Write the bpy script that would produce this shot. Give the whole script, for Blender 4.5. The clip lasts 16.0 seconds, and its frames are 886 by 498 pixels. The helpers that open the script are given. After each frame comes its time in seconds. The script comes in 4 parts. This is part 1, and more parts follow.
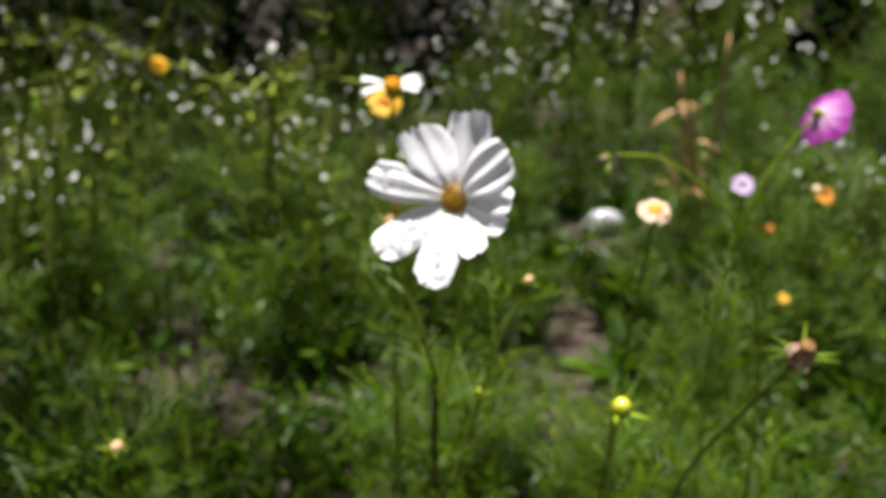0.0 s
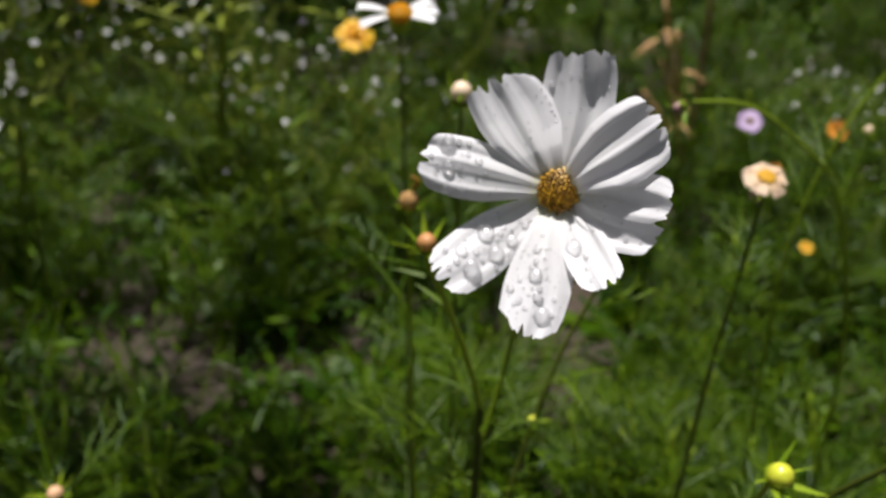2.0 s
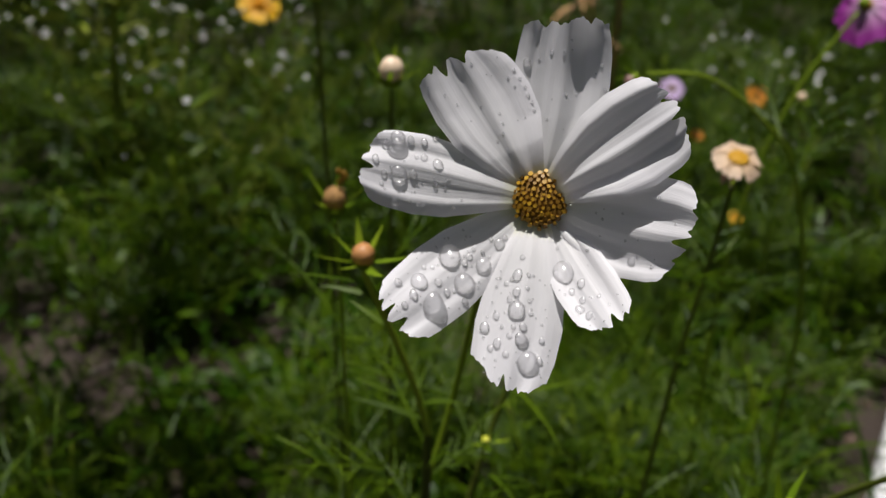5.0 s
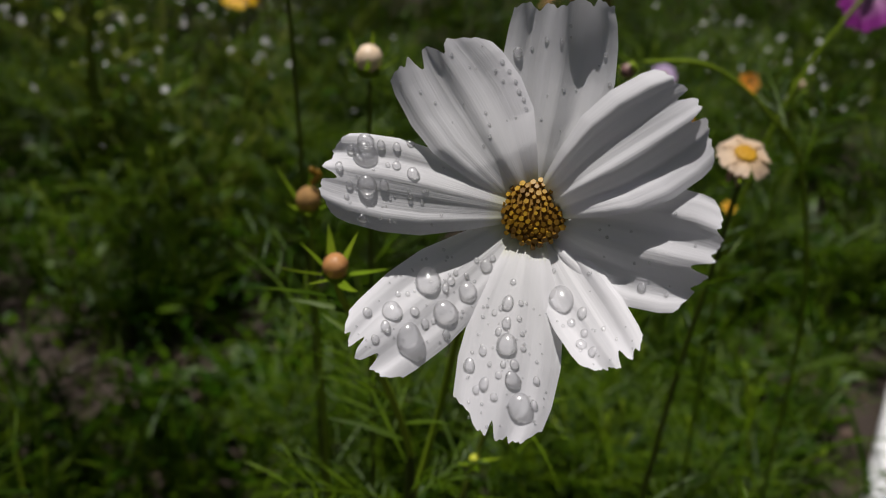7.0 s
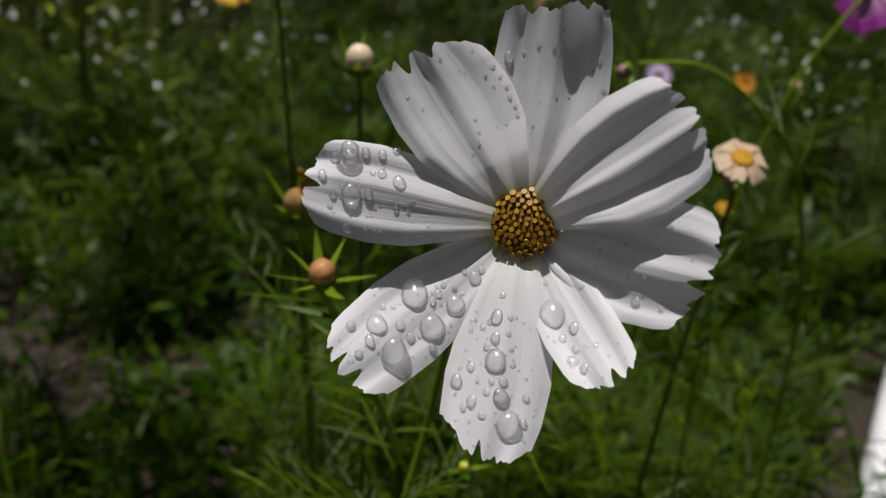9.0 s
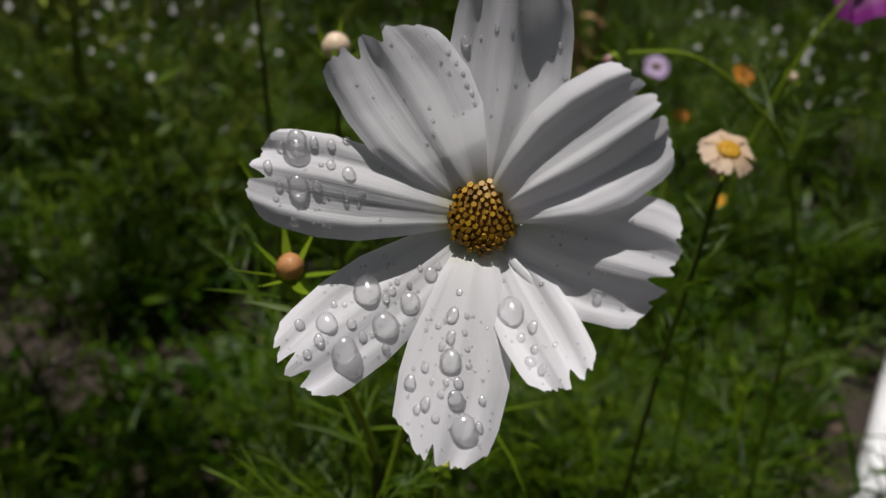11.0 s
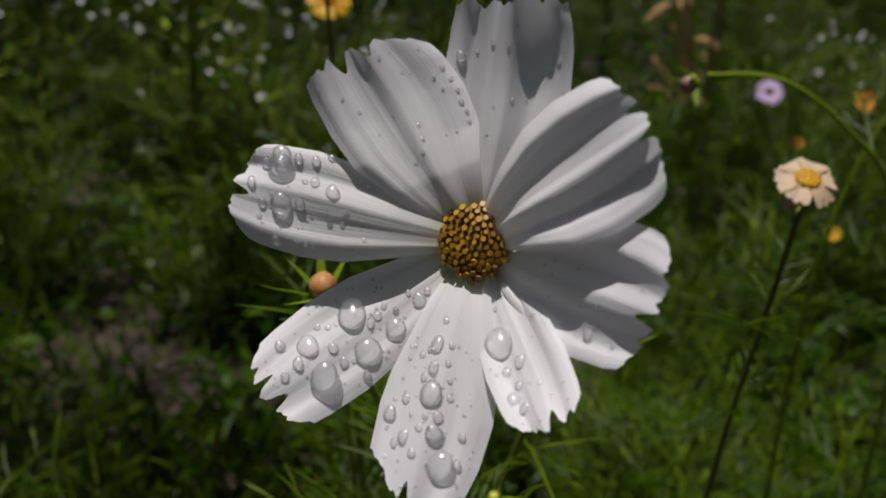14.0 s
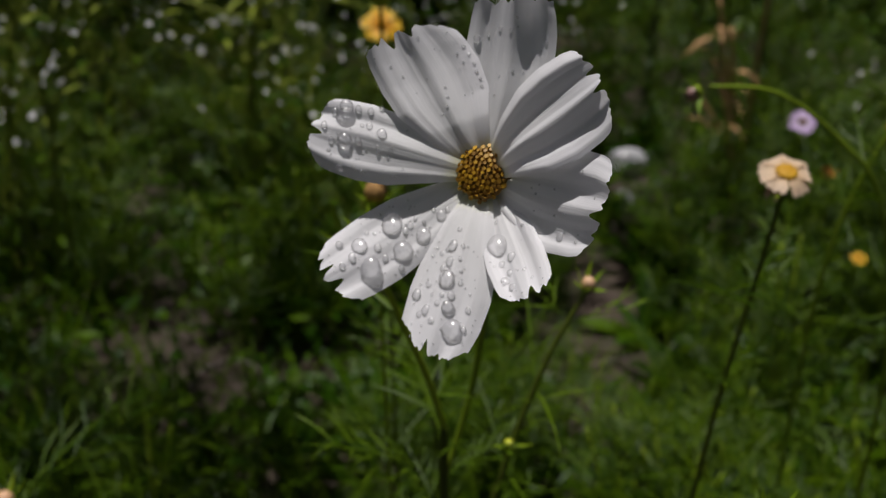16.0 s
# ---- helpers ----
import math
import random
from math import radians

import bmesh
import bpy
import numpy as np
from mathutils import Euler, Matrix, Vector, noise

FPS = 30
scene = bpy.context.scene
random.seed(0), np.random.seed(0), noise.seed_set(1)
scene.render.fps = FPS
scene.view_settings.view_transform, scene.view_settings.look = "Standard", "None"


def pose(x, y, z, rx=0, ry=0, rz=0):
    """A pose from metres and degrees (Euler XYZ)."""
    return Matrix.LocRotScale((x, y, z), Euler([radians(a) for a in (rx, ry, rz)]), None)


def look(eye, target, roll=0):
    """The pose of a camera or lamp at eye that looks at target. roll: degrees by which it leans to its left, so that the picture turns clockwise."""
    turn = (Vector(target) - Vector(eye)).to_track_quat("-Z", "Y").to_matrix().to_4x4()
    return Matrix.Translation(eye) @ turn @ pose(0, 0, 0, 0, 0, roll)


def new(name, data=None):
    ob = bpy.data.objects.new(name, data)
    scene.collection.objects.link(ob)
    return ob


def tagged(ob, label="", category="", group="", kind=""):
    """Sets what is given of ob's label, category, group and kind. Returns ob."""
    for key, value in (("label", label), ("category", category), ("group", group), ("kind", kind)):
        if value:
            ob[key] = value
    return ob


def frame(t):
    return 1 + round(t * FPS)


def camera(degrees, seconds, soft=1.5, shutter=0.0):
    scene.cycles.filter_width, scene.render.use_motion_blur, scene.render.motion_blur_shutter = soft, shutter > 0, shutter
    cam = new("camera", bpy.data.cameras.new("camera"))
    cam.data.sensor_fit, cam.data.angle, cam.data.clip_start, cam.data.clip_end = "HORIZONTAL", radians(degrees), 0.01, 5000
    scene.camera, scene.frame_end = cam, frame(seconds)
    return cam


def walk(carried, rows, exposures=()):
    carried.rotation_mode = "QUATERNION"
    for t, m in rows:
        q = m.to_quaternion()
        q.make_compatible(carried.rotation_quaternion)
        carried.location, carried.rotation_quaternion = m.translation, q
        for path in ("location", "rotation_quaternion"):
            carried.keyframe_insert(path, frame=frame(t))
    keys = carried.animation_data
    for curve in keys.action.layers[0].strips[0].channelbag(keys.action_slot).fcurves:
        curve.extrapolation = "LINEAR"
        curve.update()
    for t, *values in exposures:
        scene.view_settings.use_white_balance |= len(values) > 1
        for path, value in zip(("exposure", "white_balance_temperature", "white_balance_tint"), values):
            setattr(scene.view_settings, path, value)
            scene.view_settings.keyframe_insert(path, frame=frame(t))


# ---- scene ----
cam = camera(55.5, 16.0, soft=1.1)
PATH = [
    (0, (0.00727, 0.00181, 0.85299), (-0.03794, 1.87767, 0.16082), -0.69),
    (0.5, (-0.00503, 0.0452, 0.8425), (-0.03345, 1.90791, 0.11482), -0.25),
    (1, (-0.01783, 0.09389, 0.82984), (-0.02135, 1.94078, 0.06237), -0.13),
    (1.5, (-0.0284, 0.13141, 0.82715), (0.00129, 1.9647, 0.02831), -0.31),
    (2, (-0.0434, 0.15885, 0.82696), (0.0232, 1.97319, -0.01194), -0.97),
    (2.5, (-0.05307, 0.19096, 0.81592), (0.05349, 1.99013, -0.05104), -1.24),
    (3, (-0.0532, 0.20827, 0.81357), (0.09308, 1.9984, -0.06623), -1.14),
    (3.5, (-0.05641, 0.21156, 0.81467), (0.12484, 1.99335, -0.07548), -1.06),
    (4, (-0.05265, 0.21653, 0.81392), (0.1676, 1.99162, -0.08082), -0.75),
    (4.5, (-0.05189, 0.21553, 0.81723), (0.20013, 1.98591, -0.07845), -0.52),
    (5, (-0.04964, 0.22223, 0.81439), (0.21313, 1.98753, -0.0882), -0.50),
    (7.5, (-0.04183, 0.25619, 0.80692), (0.24996, 2.00136, -0.1254), -0.29),
    (8, (-0.04165, 0.25687, 0.80741), (0.25693, 2.0009, -0.12491), -0.04),
    (8.5, (-0.03913, 0.2561, 0.80815), (0.26031, 2.00094, -0.12236), 0.31),
    (9, (-0.03962, 0.26011, 0.80666), (0.25868, 2.00173, -0.13024), 0.10),
    (11.5, (-0.02735, 0.26756, 0.80142), (0.26313, 2.00196, -0.15119), -0.02),
    (12, (-0.02484, 0.27211, 0.79862), (0.24941, 2.008, -0.15608), -0.39),
    (12.5, (-0.016, 0.27844, 0.79486), (0.21486, 2.02054, -0.16001), -0.87),
    (13, (-0.0162, 0.26994, 0.79137), (0.16257, 2.02926, -0.14288), -0.98),
    (13.5, (-0.01251, 0.27294, 0.7946), (0.09445, 2.04962, -0.11753), -1.16),
    (14, (-0.00509, 0.27142, 0.79911), (0.03093, 2.05664, -0.10184), -1.78),
    (14.5, (-8e-05, 0.25586, 0.79735), (-0.0171, 2.05133, -0.08356), -1.69),
    (15, (0.00343, 0.2442, 0.79955), (-0.05197, 2.04497, -0.06887), -1.70),
    (15.5, (-0.00244, 0.22254, 0.79753), (-0.06095, 2.03363, -0.04895), -1.49),
    (16, (0.00018, 0.2071, 0.80207), (-0.06283, 2.02382, -0.03193), -1.16),
]
walk(cam, [(t, look(eye, target, roll)) for t, eye, target, roll in PATH],
     exposures=[(t, e, 6600, 10) for t, e in ((0, 1.62), (1, 1.5), (2, 0.98), (3, 0.58), (5, 0.5), (7.5, 0.2), (12, 0.16), (14, 0.15), (16, 0.16))])
cam.data.dof.use_dof = True
cam.data.dof.focus_distance = 0.183
cam.data.dof.aperture_fstop = cam.data.lens / 1000 / 0.0023

# ---- world and sun ----
SUN = Vector((-0.06, 0.03, 0.997)).normalized()
world = bpy.data.worlds.new("sky")
world.use_nodes = True
scene.world = world
wn = world.node_tree
sky = wn.nodes.new("ShaderNodeTexSky")
sky.sky_type, sky.sun_disc = "NISHITA", False
sky.dust_density = 4.0
sky.sun_elevation = math.asin(SUN.z)
sky.sun_rotation = math.atan2(SUN.x, SUN.y)
wn.links.new(sky.outputs[0], wn.nodes["Background"].inputs[0])
wn.nodes["Background"].inputs[1].default_value = 0.021
sun = new("sun", bpy.data.lights.new("sun", "SUN"))
sun.data.energy, sun.data.angle, sun.data.color = 3.7, radians(0.5), (1.0, 0.97, 0.95)
sun.matrix_world = look((0, 0, 5), Vector((0, 0, 5)) - SUN)

# ---- materials ----
R = random.Random(7)


def mat(name, rough=0.5, ior=1.45):
    m = bpy.data.materials.new(name)
    m.use_nodes = True
    p = m.node_tree.nodes["Principled BSDF"]
    p.inputs["Roughness"].default_value, p.inputs["IOR"].default_value = rough, ior
    return m, m.node_tree, p


def node(tree, kind, **inputs):
    n = tree.nodes.new("ShaderNode" + kind)
    for key, value in inputs.items():
        n.inputs[key].default_value = value
    return n


def ramp(tree, fac, stops):
    r = tree.nodes.new("ShaderNodeValToRGB")
    while len(r.color_ramp.elements) < len(stops):
        r.color_ramp.elements.new(0.5)
    for e, (at, c) in zip(r.color_ramp.elements, stops):
        e.position, e.color = at, (*c, 1)
    tree.links.new(fac, r.inputs[0])
    return r.outputs[0]


def bumped(tree, p, height, strength, distance=0.001):
    b = node(tree, "Bump", Strength=strength, Distance=distance)
    tree.links.new(height, b.inputs["Height"])
    tree.links.new(b.outputs[0], p.inputs["Normal"])
    return b


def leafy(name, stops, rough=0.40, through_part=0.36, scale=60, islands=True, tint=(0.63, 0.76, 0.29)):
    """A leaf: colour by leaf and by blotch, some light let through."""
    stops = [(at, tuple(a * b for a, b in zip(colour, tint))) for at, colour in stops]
    m, tree, p = mat(name, rough + 0.05)
    p.inputs["Specular IOR Level"].default_value = 0.2
    geo, info = tree.nodes.new("ShaderNodeNewGeometry"), tree.nodes.new("ShaderNodeObjectInfo")
    noi = node(tree, "TexNoise", Scale=scale, Detail=3.0)
    co = tree.nodes.new("ShaderNodeTexCoord")
    tree.links.new(co.outputs["Object"], noi.inputs["Vector"])
    a = node(tree, "Math")
    tree.links.new(geo.outputs["Random Per Island"] if islands else info.outputs["Random"], a.inputs[0])
    tree.links.new(noi.outputs[0], a.inputs[1])
    b = node(tree, "Math")
    b.operation = "MULTIPLY"
    b.inputs[1].default_value = 0.62
    tree.links.new(a.outputs[0], b.inputs[0])
    col = ramp(tree, b.outputs[0], stops)
    tree.links.new(col, p.inputs["Base Color"])
    bumped(tree, p, noi.outputs[0], 0.3)
    tr = tree.nodes.new("ShaderNodeBsdfTranslucent")
    tree.links.new(col, tr.inputs[0])
    mix = node(tree, "MixShader")
    mix.inputs[0].default_value = through_part
    tree.links.new(p.outputs[0], mix.inputs[1])
    tree.links.new(tr.outputs[0], mix.inputs[2])
    tree.links.new(mix.outputs[0], tree.nodes["Material Output"].inputs[0])
    return m


def petal_material(name, stops, through_part=0.31, rough=0.55):
    """A petal: colour from base to tip (u of its map), fine lengthwise veins."""
    m, tree, p = mat(name, rough)
    uv = tree.nodes.new("ShaderNodeUVMap")
    sep = tree.nodes.new("ShaderNodeSeparateXYZ")
    tree.links.new(uv.outputs[0], sep.inputs[0])
    noi = node(tree, "TexNoise", Scale=9.0, Detail=4.0)
    mp = node(tree, "Mapping")
    mp.inputs["Scale"].default_value = (0.35, 5.0, 1.0)
    tree.links.new(uv.outputs[0], mp.inputs[0])
    tree.links.new(mp.outputs[0], noi.inputs["Vector"])
    wob = node(tree, "Math")
    wob.operation = "MULTIPLY_ADD"
    wob.inputs[1].default_value, wob.inputs[2].default_value = 0.10, -0.05
    tree.links.new(noi.outputs[0], wob.inputs[0])
    add = node(tree, "Math")
    tree.links.new(sep.outputs[0], add.inputs[0])
    tree.links.new(wob.outputs[0], add.inputs[1])
    col = ramp(tree, add.outputs[0], stops)
    tree.links.new(col, p.inputs["Base Color"])
    bumped(tree, p, noi.outputs[0], 0.2, 0.0006)
    tr = tree.nodes.new("ShaderNodeBsdfTranslucent")
    tree.links.new(col, tr.inputs[0])
    mix = node(tree, "MixShader")
    mix.inputs[0].default_value = through_part
    tree.links.new(p.outputs[0], mix.inputs[1])
    tree.links.new(tr.outputs[0], mix.inputs[2])
    tree.links.new(mix.outputs[0], tree.nodes["Material Output"].inputs[0])
    return m


def grainy(name, stops, rough=0.7, scale=80.0, bump=0.4, distance=0.002, islands=False):
    """An opaque stuff with blotches and grain."""
    m, tree, p = mat(name, rough)
    co = tree.nodes.new("ShaderNodeTexCoord")
    n1, n2 = node(tree, "TexNoise", Scale=scale, Detail=5.0), node(tree, "TexNoise", Scale=scale * 0.12, Detail=2.0)
    for n in (n1, n2):
        tree.links.new(co.outputs["Object"], n.inputs["Vector"])
    a = node(tree, "Math")
    a.operation = "MULTIPLY_ADD"
    a.inputs[1].default_value = 0.5
    b = node(tree, "Math")
    b.operation = "MULTIPLY"
    b.inputs[1].default_value = 0.5
    if islands == "things":
        tree.links.new(tree.nodes.new("ShaderNodeObjectInfo").outputs["Random"], b.inputs[0])
    elif islands:
        tree.links.new(tree.nodes.new("ShaderNodeNewGeometry").outputs["Random Per Island"], b.inputs[0])
    else:
        tree.links.new(n2.outputs[0], b.inputs[0])
    tree.links.new(n1.outputs[0], a.inputs[0])
    tree.links.new(b.outputs[0], a.inputs[2])
    tree.links.new(ramp(tree, a.outputs[0], stops), p.inputs["Base Color"])
    bumped(tree, p, n1.outputs[0], bump, distance)
    return m


M_PETAL = petal_material("white_petal", [(0.0, (0.60, 0.60, 0.16)), (0.12, (0.72, 0.72, 0.46)), (0.22, (0.84, 0.83, 0.84)), (1.0, (0.87, 0.86, 0.90))], 0.37)
M_PURPLE = petal_material("purple_petal", [(0.0, (0.70, 0.52, 0.66)), (0.35, (0.60, 0.26, 0.54)), (0.7, (0.36, 0.04, 0.33)), (1.0, (0.29, 0.03, 0.27))], 0.35)
M_OLDPETAL = petal_material("faded_petal", [(0.0, (0.55, 0.34, 0.12)), (0.3, (0.62, 0.43, 0.26)), (1.0, (0.68, 0.52, 0.38))], 0.25)
M_OLDDRY = petal_material("withered_petal", [(0.0, (0.30, 0.17, 0.10)), (1.0, (0.40, 0.27, 0.22))], 0.2)
M_YELLOW = petal_material("yellow_petal", [(0.0, (0.75, 0.30, 0.01)), (1.0, (0.82, 0.52, 0.01))], 0.3)
M_ORANGE = petal_material("orange_petal", [(0.0, (0.60, 0.20, 0.01)), (1.0, (0.75, 0.30, 0.02))], 0.3)
M_LILAC = petal_material("lilac_petal", [(0.0, (0.6, 0.5, 0.65)), (1.0, (0.55, 0.36, 0.66))], 0.3)
M_FLORET = grainy("floret", [(0.2, (0.13, 0.06, 0.003)), (0.5, (0.27, 0.14, 0.006)), (0.8, (0.50, 0.29, 0.015))], 0.5, 900, 0.3, 0.0004, islands="things")
M_GOLD = grainy("golden_disc", [(0.2, (0.42, 0.20, 0.006)), (0.8, (0.72, 0.42, 0.02))], 0.6, 700, 0.5, 0.0005)
M_DISC = grainy("disc_bed", [(0.2, (0.14, 0.068, 0.004)), (0.8, (0.28, 0.145, 0.008))], 0.7, 700, 0.6, 0.0005)
M_STEM = leafy("green_stem", [(0.2, (0.15, 0.22, 0.015)), (0.8, (0.31, 0.38, 0.04))], 0.45, 0.1, 40, False, (0.84, 0.92, 0.6))
M_STEMDARK = leafy("dark_stem", [(0.2, (0.065, 0.085, 0.018)), (0.8, (0.13, 0.14, 0.04))], 0.5, 0.05, 40, False)
M_LEAF = leafy("thread_leaf", [(0.15, (0.0117, 0.0288, 0.0009)), (0.5, (0.0405, 0.081, 0.0027)), (0.85, (0.117, 0.162, 0.0072))], 0.4)
M_COSMOSLEAF = leafy("cosmos_leaf", [(0.15, (0.03, 0.06, 0.004)), (0.85, (0.12, 0.18, 0.012))], 0.4, 0.36, 60, False, (0.84, 0.92, 0.5))
M_GRASS = leafy("grass_blade", [(0.12, (0.0099, 0.027, 0.0008)), (0.5, (0.036, 0.0792, 0.002)), (0.85, (0.117, 0.162, 0.0063))], 0.36)
M_GRASSTALL = leafy("long_grass", [(0.1, (0.0338, 0.0638, 0.003)), (0.9, (0.1125, 0.1575, 0.015))], 0.32, 0.4, 60, False)
M_BROAD = leafy("broad_leaf", [(0.15, (0.0099, 0.0288, 0.0009)), (0.55, (0.0324, 0.0792, 0.0025)), (0.85, (0.099, 0.153, 0.0063))], 0.36)
M_WEED = leafy("weed_stem", [(0.1, (0.10, 0.13, 0.012)), (0.9, (0.24, 0.26, 0.035))], 0.5, 0.15, tint=(0.84, 0.92, 0.7))
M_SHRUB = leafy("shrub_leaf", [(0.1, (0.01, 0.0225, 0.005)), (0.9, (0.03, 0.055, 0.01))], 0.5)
M_SEPAL = leafy("sepal_green", [(0.2, (0.13, 0.22, 0.012)), (0.8, (0.28, 0.36, 0.03))], 0.42, 0.35, 60, False, (0.84, 0.92, 0.6))
M_LAWN = leafy("rough_lawn", [(0.1, (0.018, 0.04, 0.002)), (0.9, (0.07, 0.12, 0.008))], 0.42)
M_BLOSSOM = leafy("small_white_petal", [(0.1, (0.66, 0.66, 0.62)), (0.9, (0.85, 0.85, 0.83))], 0.6, 0.3, tint=(1, 1, 1))
M_BUD = grainy("bud_peach", [(0.2, (0.45, 0.22, 0.10)), (0.8, (0.68, 0.45, 0.28))], 0.45, 250, 0.4, 0.0008)
M_BUDRUST = grainy("bud_rust", [(0.2, (0.30, 0.11, 0.03)), (0.8, (0.58, 0.30, 0.12))], 0.45, 250, 0.4, 0.0008)
M_BUDPALE = grainy("bud_cream", [(0.2, (0.62, 0.42, 0.26)), (0.8, (0.8, 0.68, 0.52))], 0.45, 250, 0.4, 0.0008)
M_BUDDARK = grainy("bud_wine", [(0.2, (0.12, 0.05, 0.05)), (0.8, (0.4, 0.24, 0.22))], 0.45, 250, 0.4, 0.0008)
M_BUDLIME = grainy("bud_lime", [(0.2, (0.38, 0.42, 0.02)), (0.8, (0.58, 0.58, 0.06))], 0.25, 250, 0.3, 0.0008)
M_DRY = grainy("dry_flower", [(0.2, (0.16, 0.08, 0.03)), (0.8, (0.46, 0.26, 0.08))], 0.8, 300, 0.8, 0.001)
M_DRYSTEM = grainy("dry_stalk", [(0.2, (0.26, 0.13, 0.05)), (0.8, (0.45, 0.27, 0.12))], 0.8, 120, 0.5)
M_SOIL = grainy("soil", [(0.3, (0.018, 0.011, 0.007)), (0.5, (0.036, 0.023, 0.015)), (0.72, (0.06, 0.039, 0.027))], 0.75, 26, 0.9, 0.02)
M_STONE = grainy("wet_stone", [(0.2, (0.25, 0.25, 0.26)), (0.8, (0.5, 0.5, 0.52))], 0.2, 60, 0.08)
M_CLOD = grainy("soil_clod", [(0.2, (0.035, 0.021, 0.014)), (0.8, (0.09, 0.058, 0.04))], 0.85, 60, 0.7, islands=True)
M_PIPE = grainy("white_plastic", [(0.25, (0.55, 0.55, 0.57)), (0.5, (0.78, 0.78, 0.80)), (0.8, (0.86, 0.86, 0.87))], 0.45, 45, 0.3)
M_POST = grainy("dark_wood", [(0.2, (0.012, 0.010, 0.009)), (0.8, (0.04, 0.032, 0.026))], 0.8, 40, 0.6)
M_TWIG = grainy("wet_bark", [(0.2, (0.02, 0.014, 0.010)), (0.8, (0.07, 0.05, 0.035))], 0.45, 90, 0.6)
M_BARK = grainy("bark", [(0.2, (0.04, 0.03, 0.02)), (0.8, (0.12, 0.09, 0.06))], 0.9, 30, 0.8, 0.01)


def water_material():
    """Clear water: straight and bent light, light gathered towards the far side, a bright gloss by the angle."""
    m, tree, p = mat("water", 0.0, 1.333)
    tree.nodes.remove(p)
    bent = node(tree, "BsdfRefraction", IOR=1.333, Roughness=0.0)
    clear = tree.nodes.new("ShaderNodeBsdfTransparent")
    shine = node(tree, "BsdfAnisotropic", Roughness=0.22)
    inner, outer = node(tree, "MixShader"), node(tree, "MixShader")
    inner.inputs[0].default_value = 0.95
    tree.links.new(bent.outputs[0], inner.inputs[1])
    tree.links.new(clear.outputs[0], inner.inputs[2])
    fres = node(tree, "Fresnel", IOR=1.333)
    glow, lit = node(tree, "BsdfTranslucent", Color=(0.97, 0.97, 0.98, 1)), node(tree, "MixShader")
    lit.inputs[0].default_value = 0.22
    tree.links.new(inner.outputs[0], lit.inputs[1])
    tree.links.new(glow.outputs[0], lit.inputs[2])
    gloss = node(tree, "MapRange")
    for key, value in (("From Min", 0.02), ("From Max", 1.0), ("To Min", 0.06), ("To Max", 0.68)):
        gloss.inputs[key].default_value = value
    tree.links.new(fres.outputs[0], gloss.inputs[0])
    tree.links.new(gloss.outputs[0], outer.inputs[0])
    tree.links.new(lit.outputs[0], outer.inputs[1])
    tree.links.new(shine.outputs[0], outer.inputs[2])
    tree.links.new(outer.outputs[0], tree.nodes["Material Output"].inputs[0])
    return m


M_WATER = water_material()


# ---- building helpers ----
class Soup:
    """Vertices, faces and a map from base to tip, gathered into one mesh."""

    def __init__(self):
        self.v, self.f, self.uv = [], [], []

    def add(self, verts, faces, uvs=None):
        k = len(self.v)
        self.v += [tuple(p) for p in verts]
        self.uv += uvs or [(0.5, 0.5)] * len(verts)
        self.f += [tuple(i + k for i in f) for f in faces]

    def mesh(self, name, material, smooth=True):
        me = bpy.data.meshes.new(name)
        me.from_pydata(self.v, [], self.f)
        layer = me.uv_layers.new(name="map")
        index = np.empty(len(me.loops), dtype=np.int32)
        me.loops.foreach_get("vertex_index", index)
        layer.data.foreach_set("uv", np.array(self.uv, dtype=np.float32)[index].ravel())
        me.polygons.foreach_set("use_smooth", [smooth] * len(me.polygons))
        me.materials.append(material)
        me.update()
        return me


def part(name, soup, material, parent, label="", smooth=True):
    me = soup.mesh(name, material, smooth) if isinstance(soup, Soup) else soup
    ob = new(name, me)
    ob.parent = parent
    if label:
        tagged(ob, label)
    return ob


def thing(name, label, category, at=(0, 0, 0), group=""):
    ob = new(name)
    ob.empty_display_size = 0.02
    ob.location = at
    return tagged(ob, label, category, group)


def basis(direction, hint=(0, 0, 1)):
    d = Vector(direction).normalized()
    side = d.cross(Vector(hint))
    if side.length < 1e-3:
        side = d.cross(Vector((1, 0, 0)))
    side.normalize()
    return d, side, side.cross(d)


def bend(points, steps=6):
    """A smooth line through a few points."""
    pts = [Vector(p) for p in points]
    out = []
    for i in range(len(pts) - 1):
        p0, p1, p2, p3 = pts[max(i - 1, 0)], pts[i], pts[i + 1], pts[min(i + 2, len(pts) - 1)]
        for k in range(steps):
            t = k / steps
            out.append(0.5 * ((2 * p1) + (p2 - p0) * t + (2 * p0 - 5 * p1 + 4 * p2 - p3) * t * t + (3 * p1 - p0 - 3 * p2 + p3) * t ** 3))
    return out + [pts[-1]]


def tube(soup, line, r0, r1, sides=7):
    """A tapered round stem along a line, closed at the tip."""
    n, rings, faces = len(line), [], []
    up = Vector((0.3, 1, 0.1))
    for i, p in enumerate(line):
        d, a, b = basis(line[min(i + 1, n - 1)] - line[max(i - 1, 0)], up)
        r = r0 + (r1 - r0) * i / (n - 1)
        rings += [p + (a * math.cos(k * 2 * math.pi / sides) + b * math.sin(k * 2 * math.pi / sides)) * r for k in range(sides)]
    for i in range(n - 1):
        for k in range(sides):
            faces.append((i * sides + k, i * sides + (k + 1) % sides, (i + 1) * sides + (k + 1) % sides, (i + 1) * sides + k))
    faces += [tuple(range(sides))[::-1], tuple((n - 1) * sides + k for k in range(sides))]
    soup.add(rings, faces)


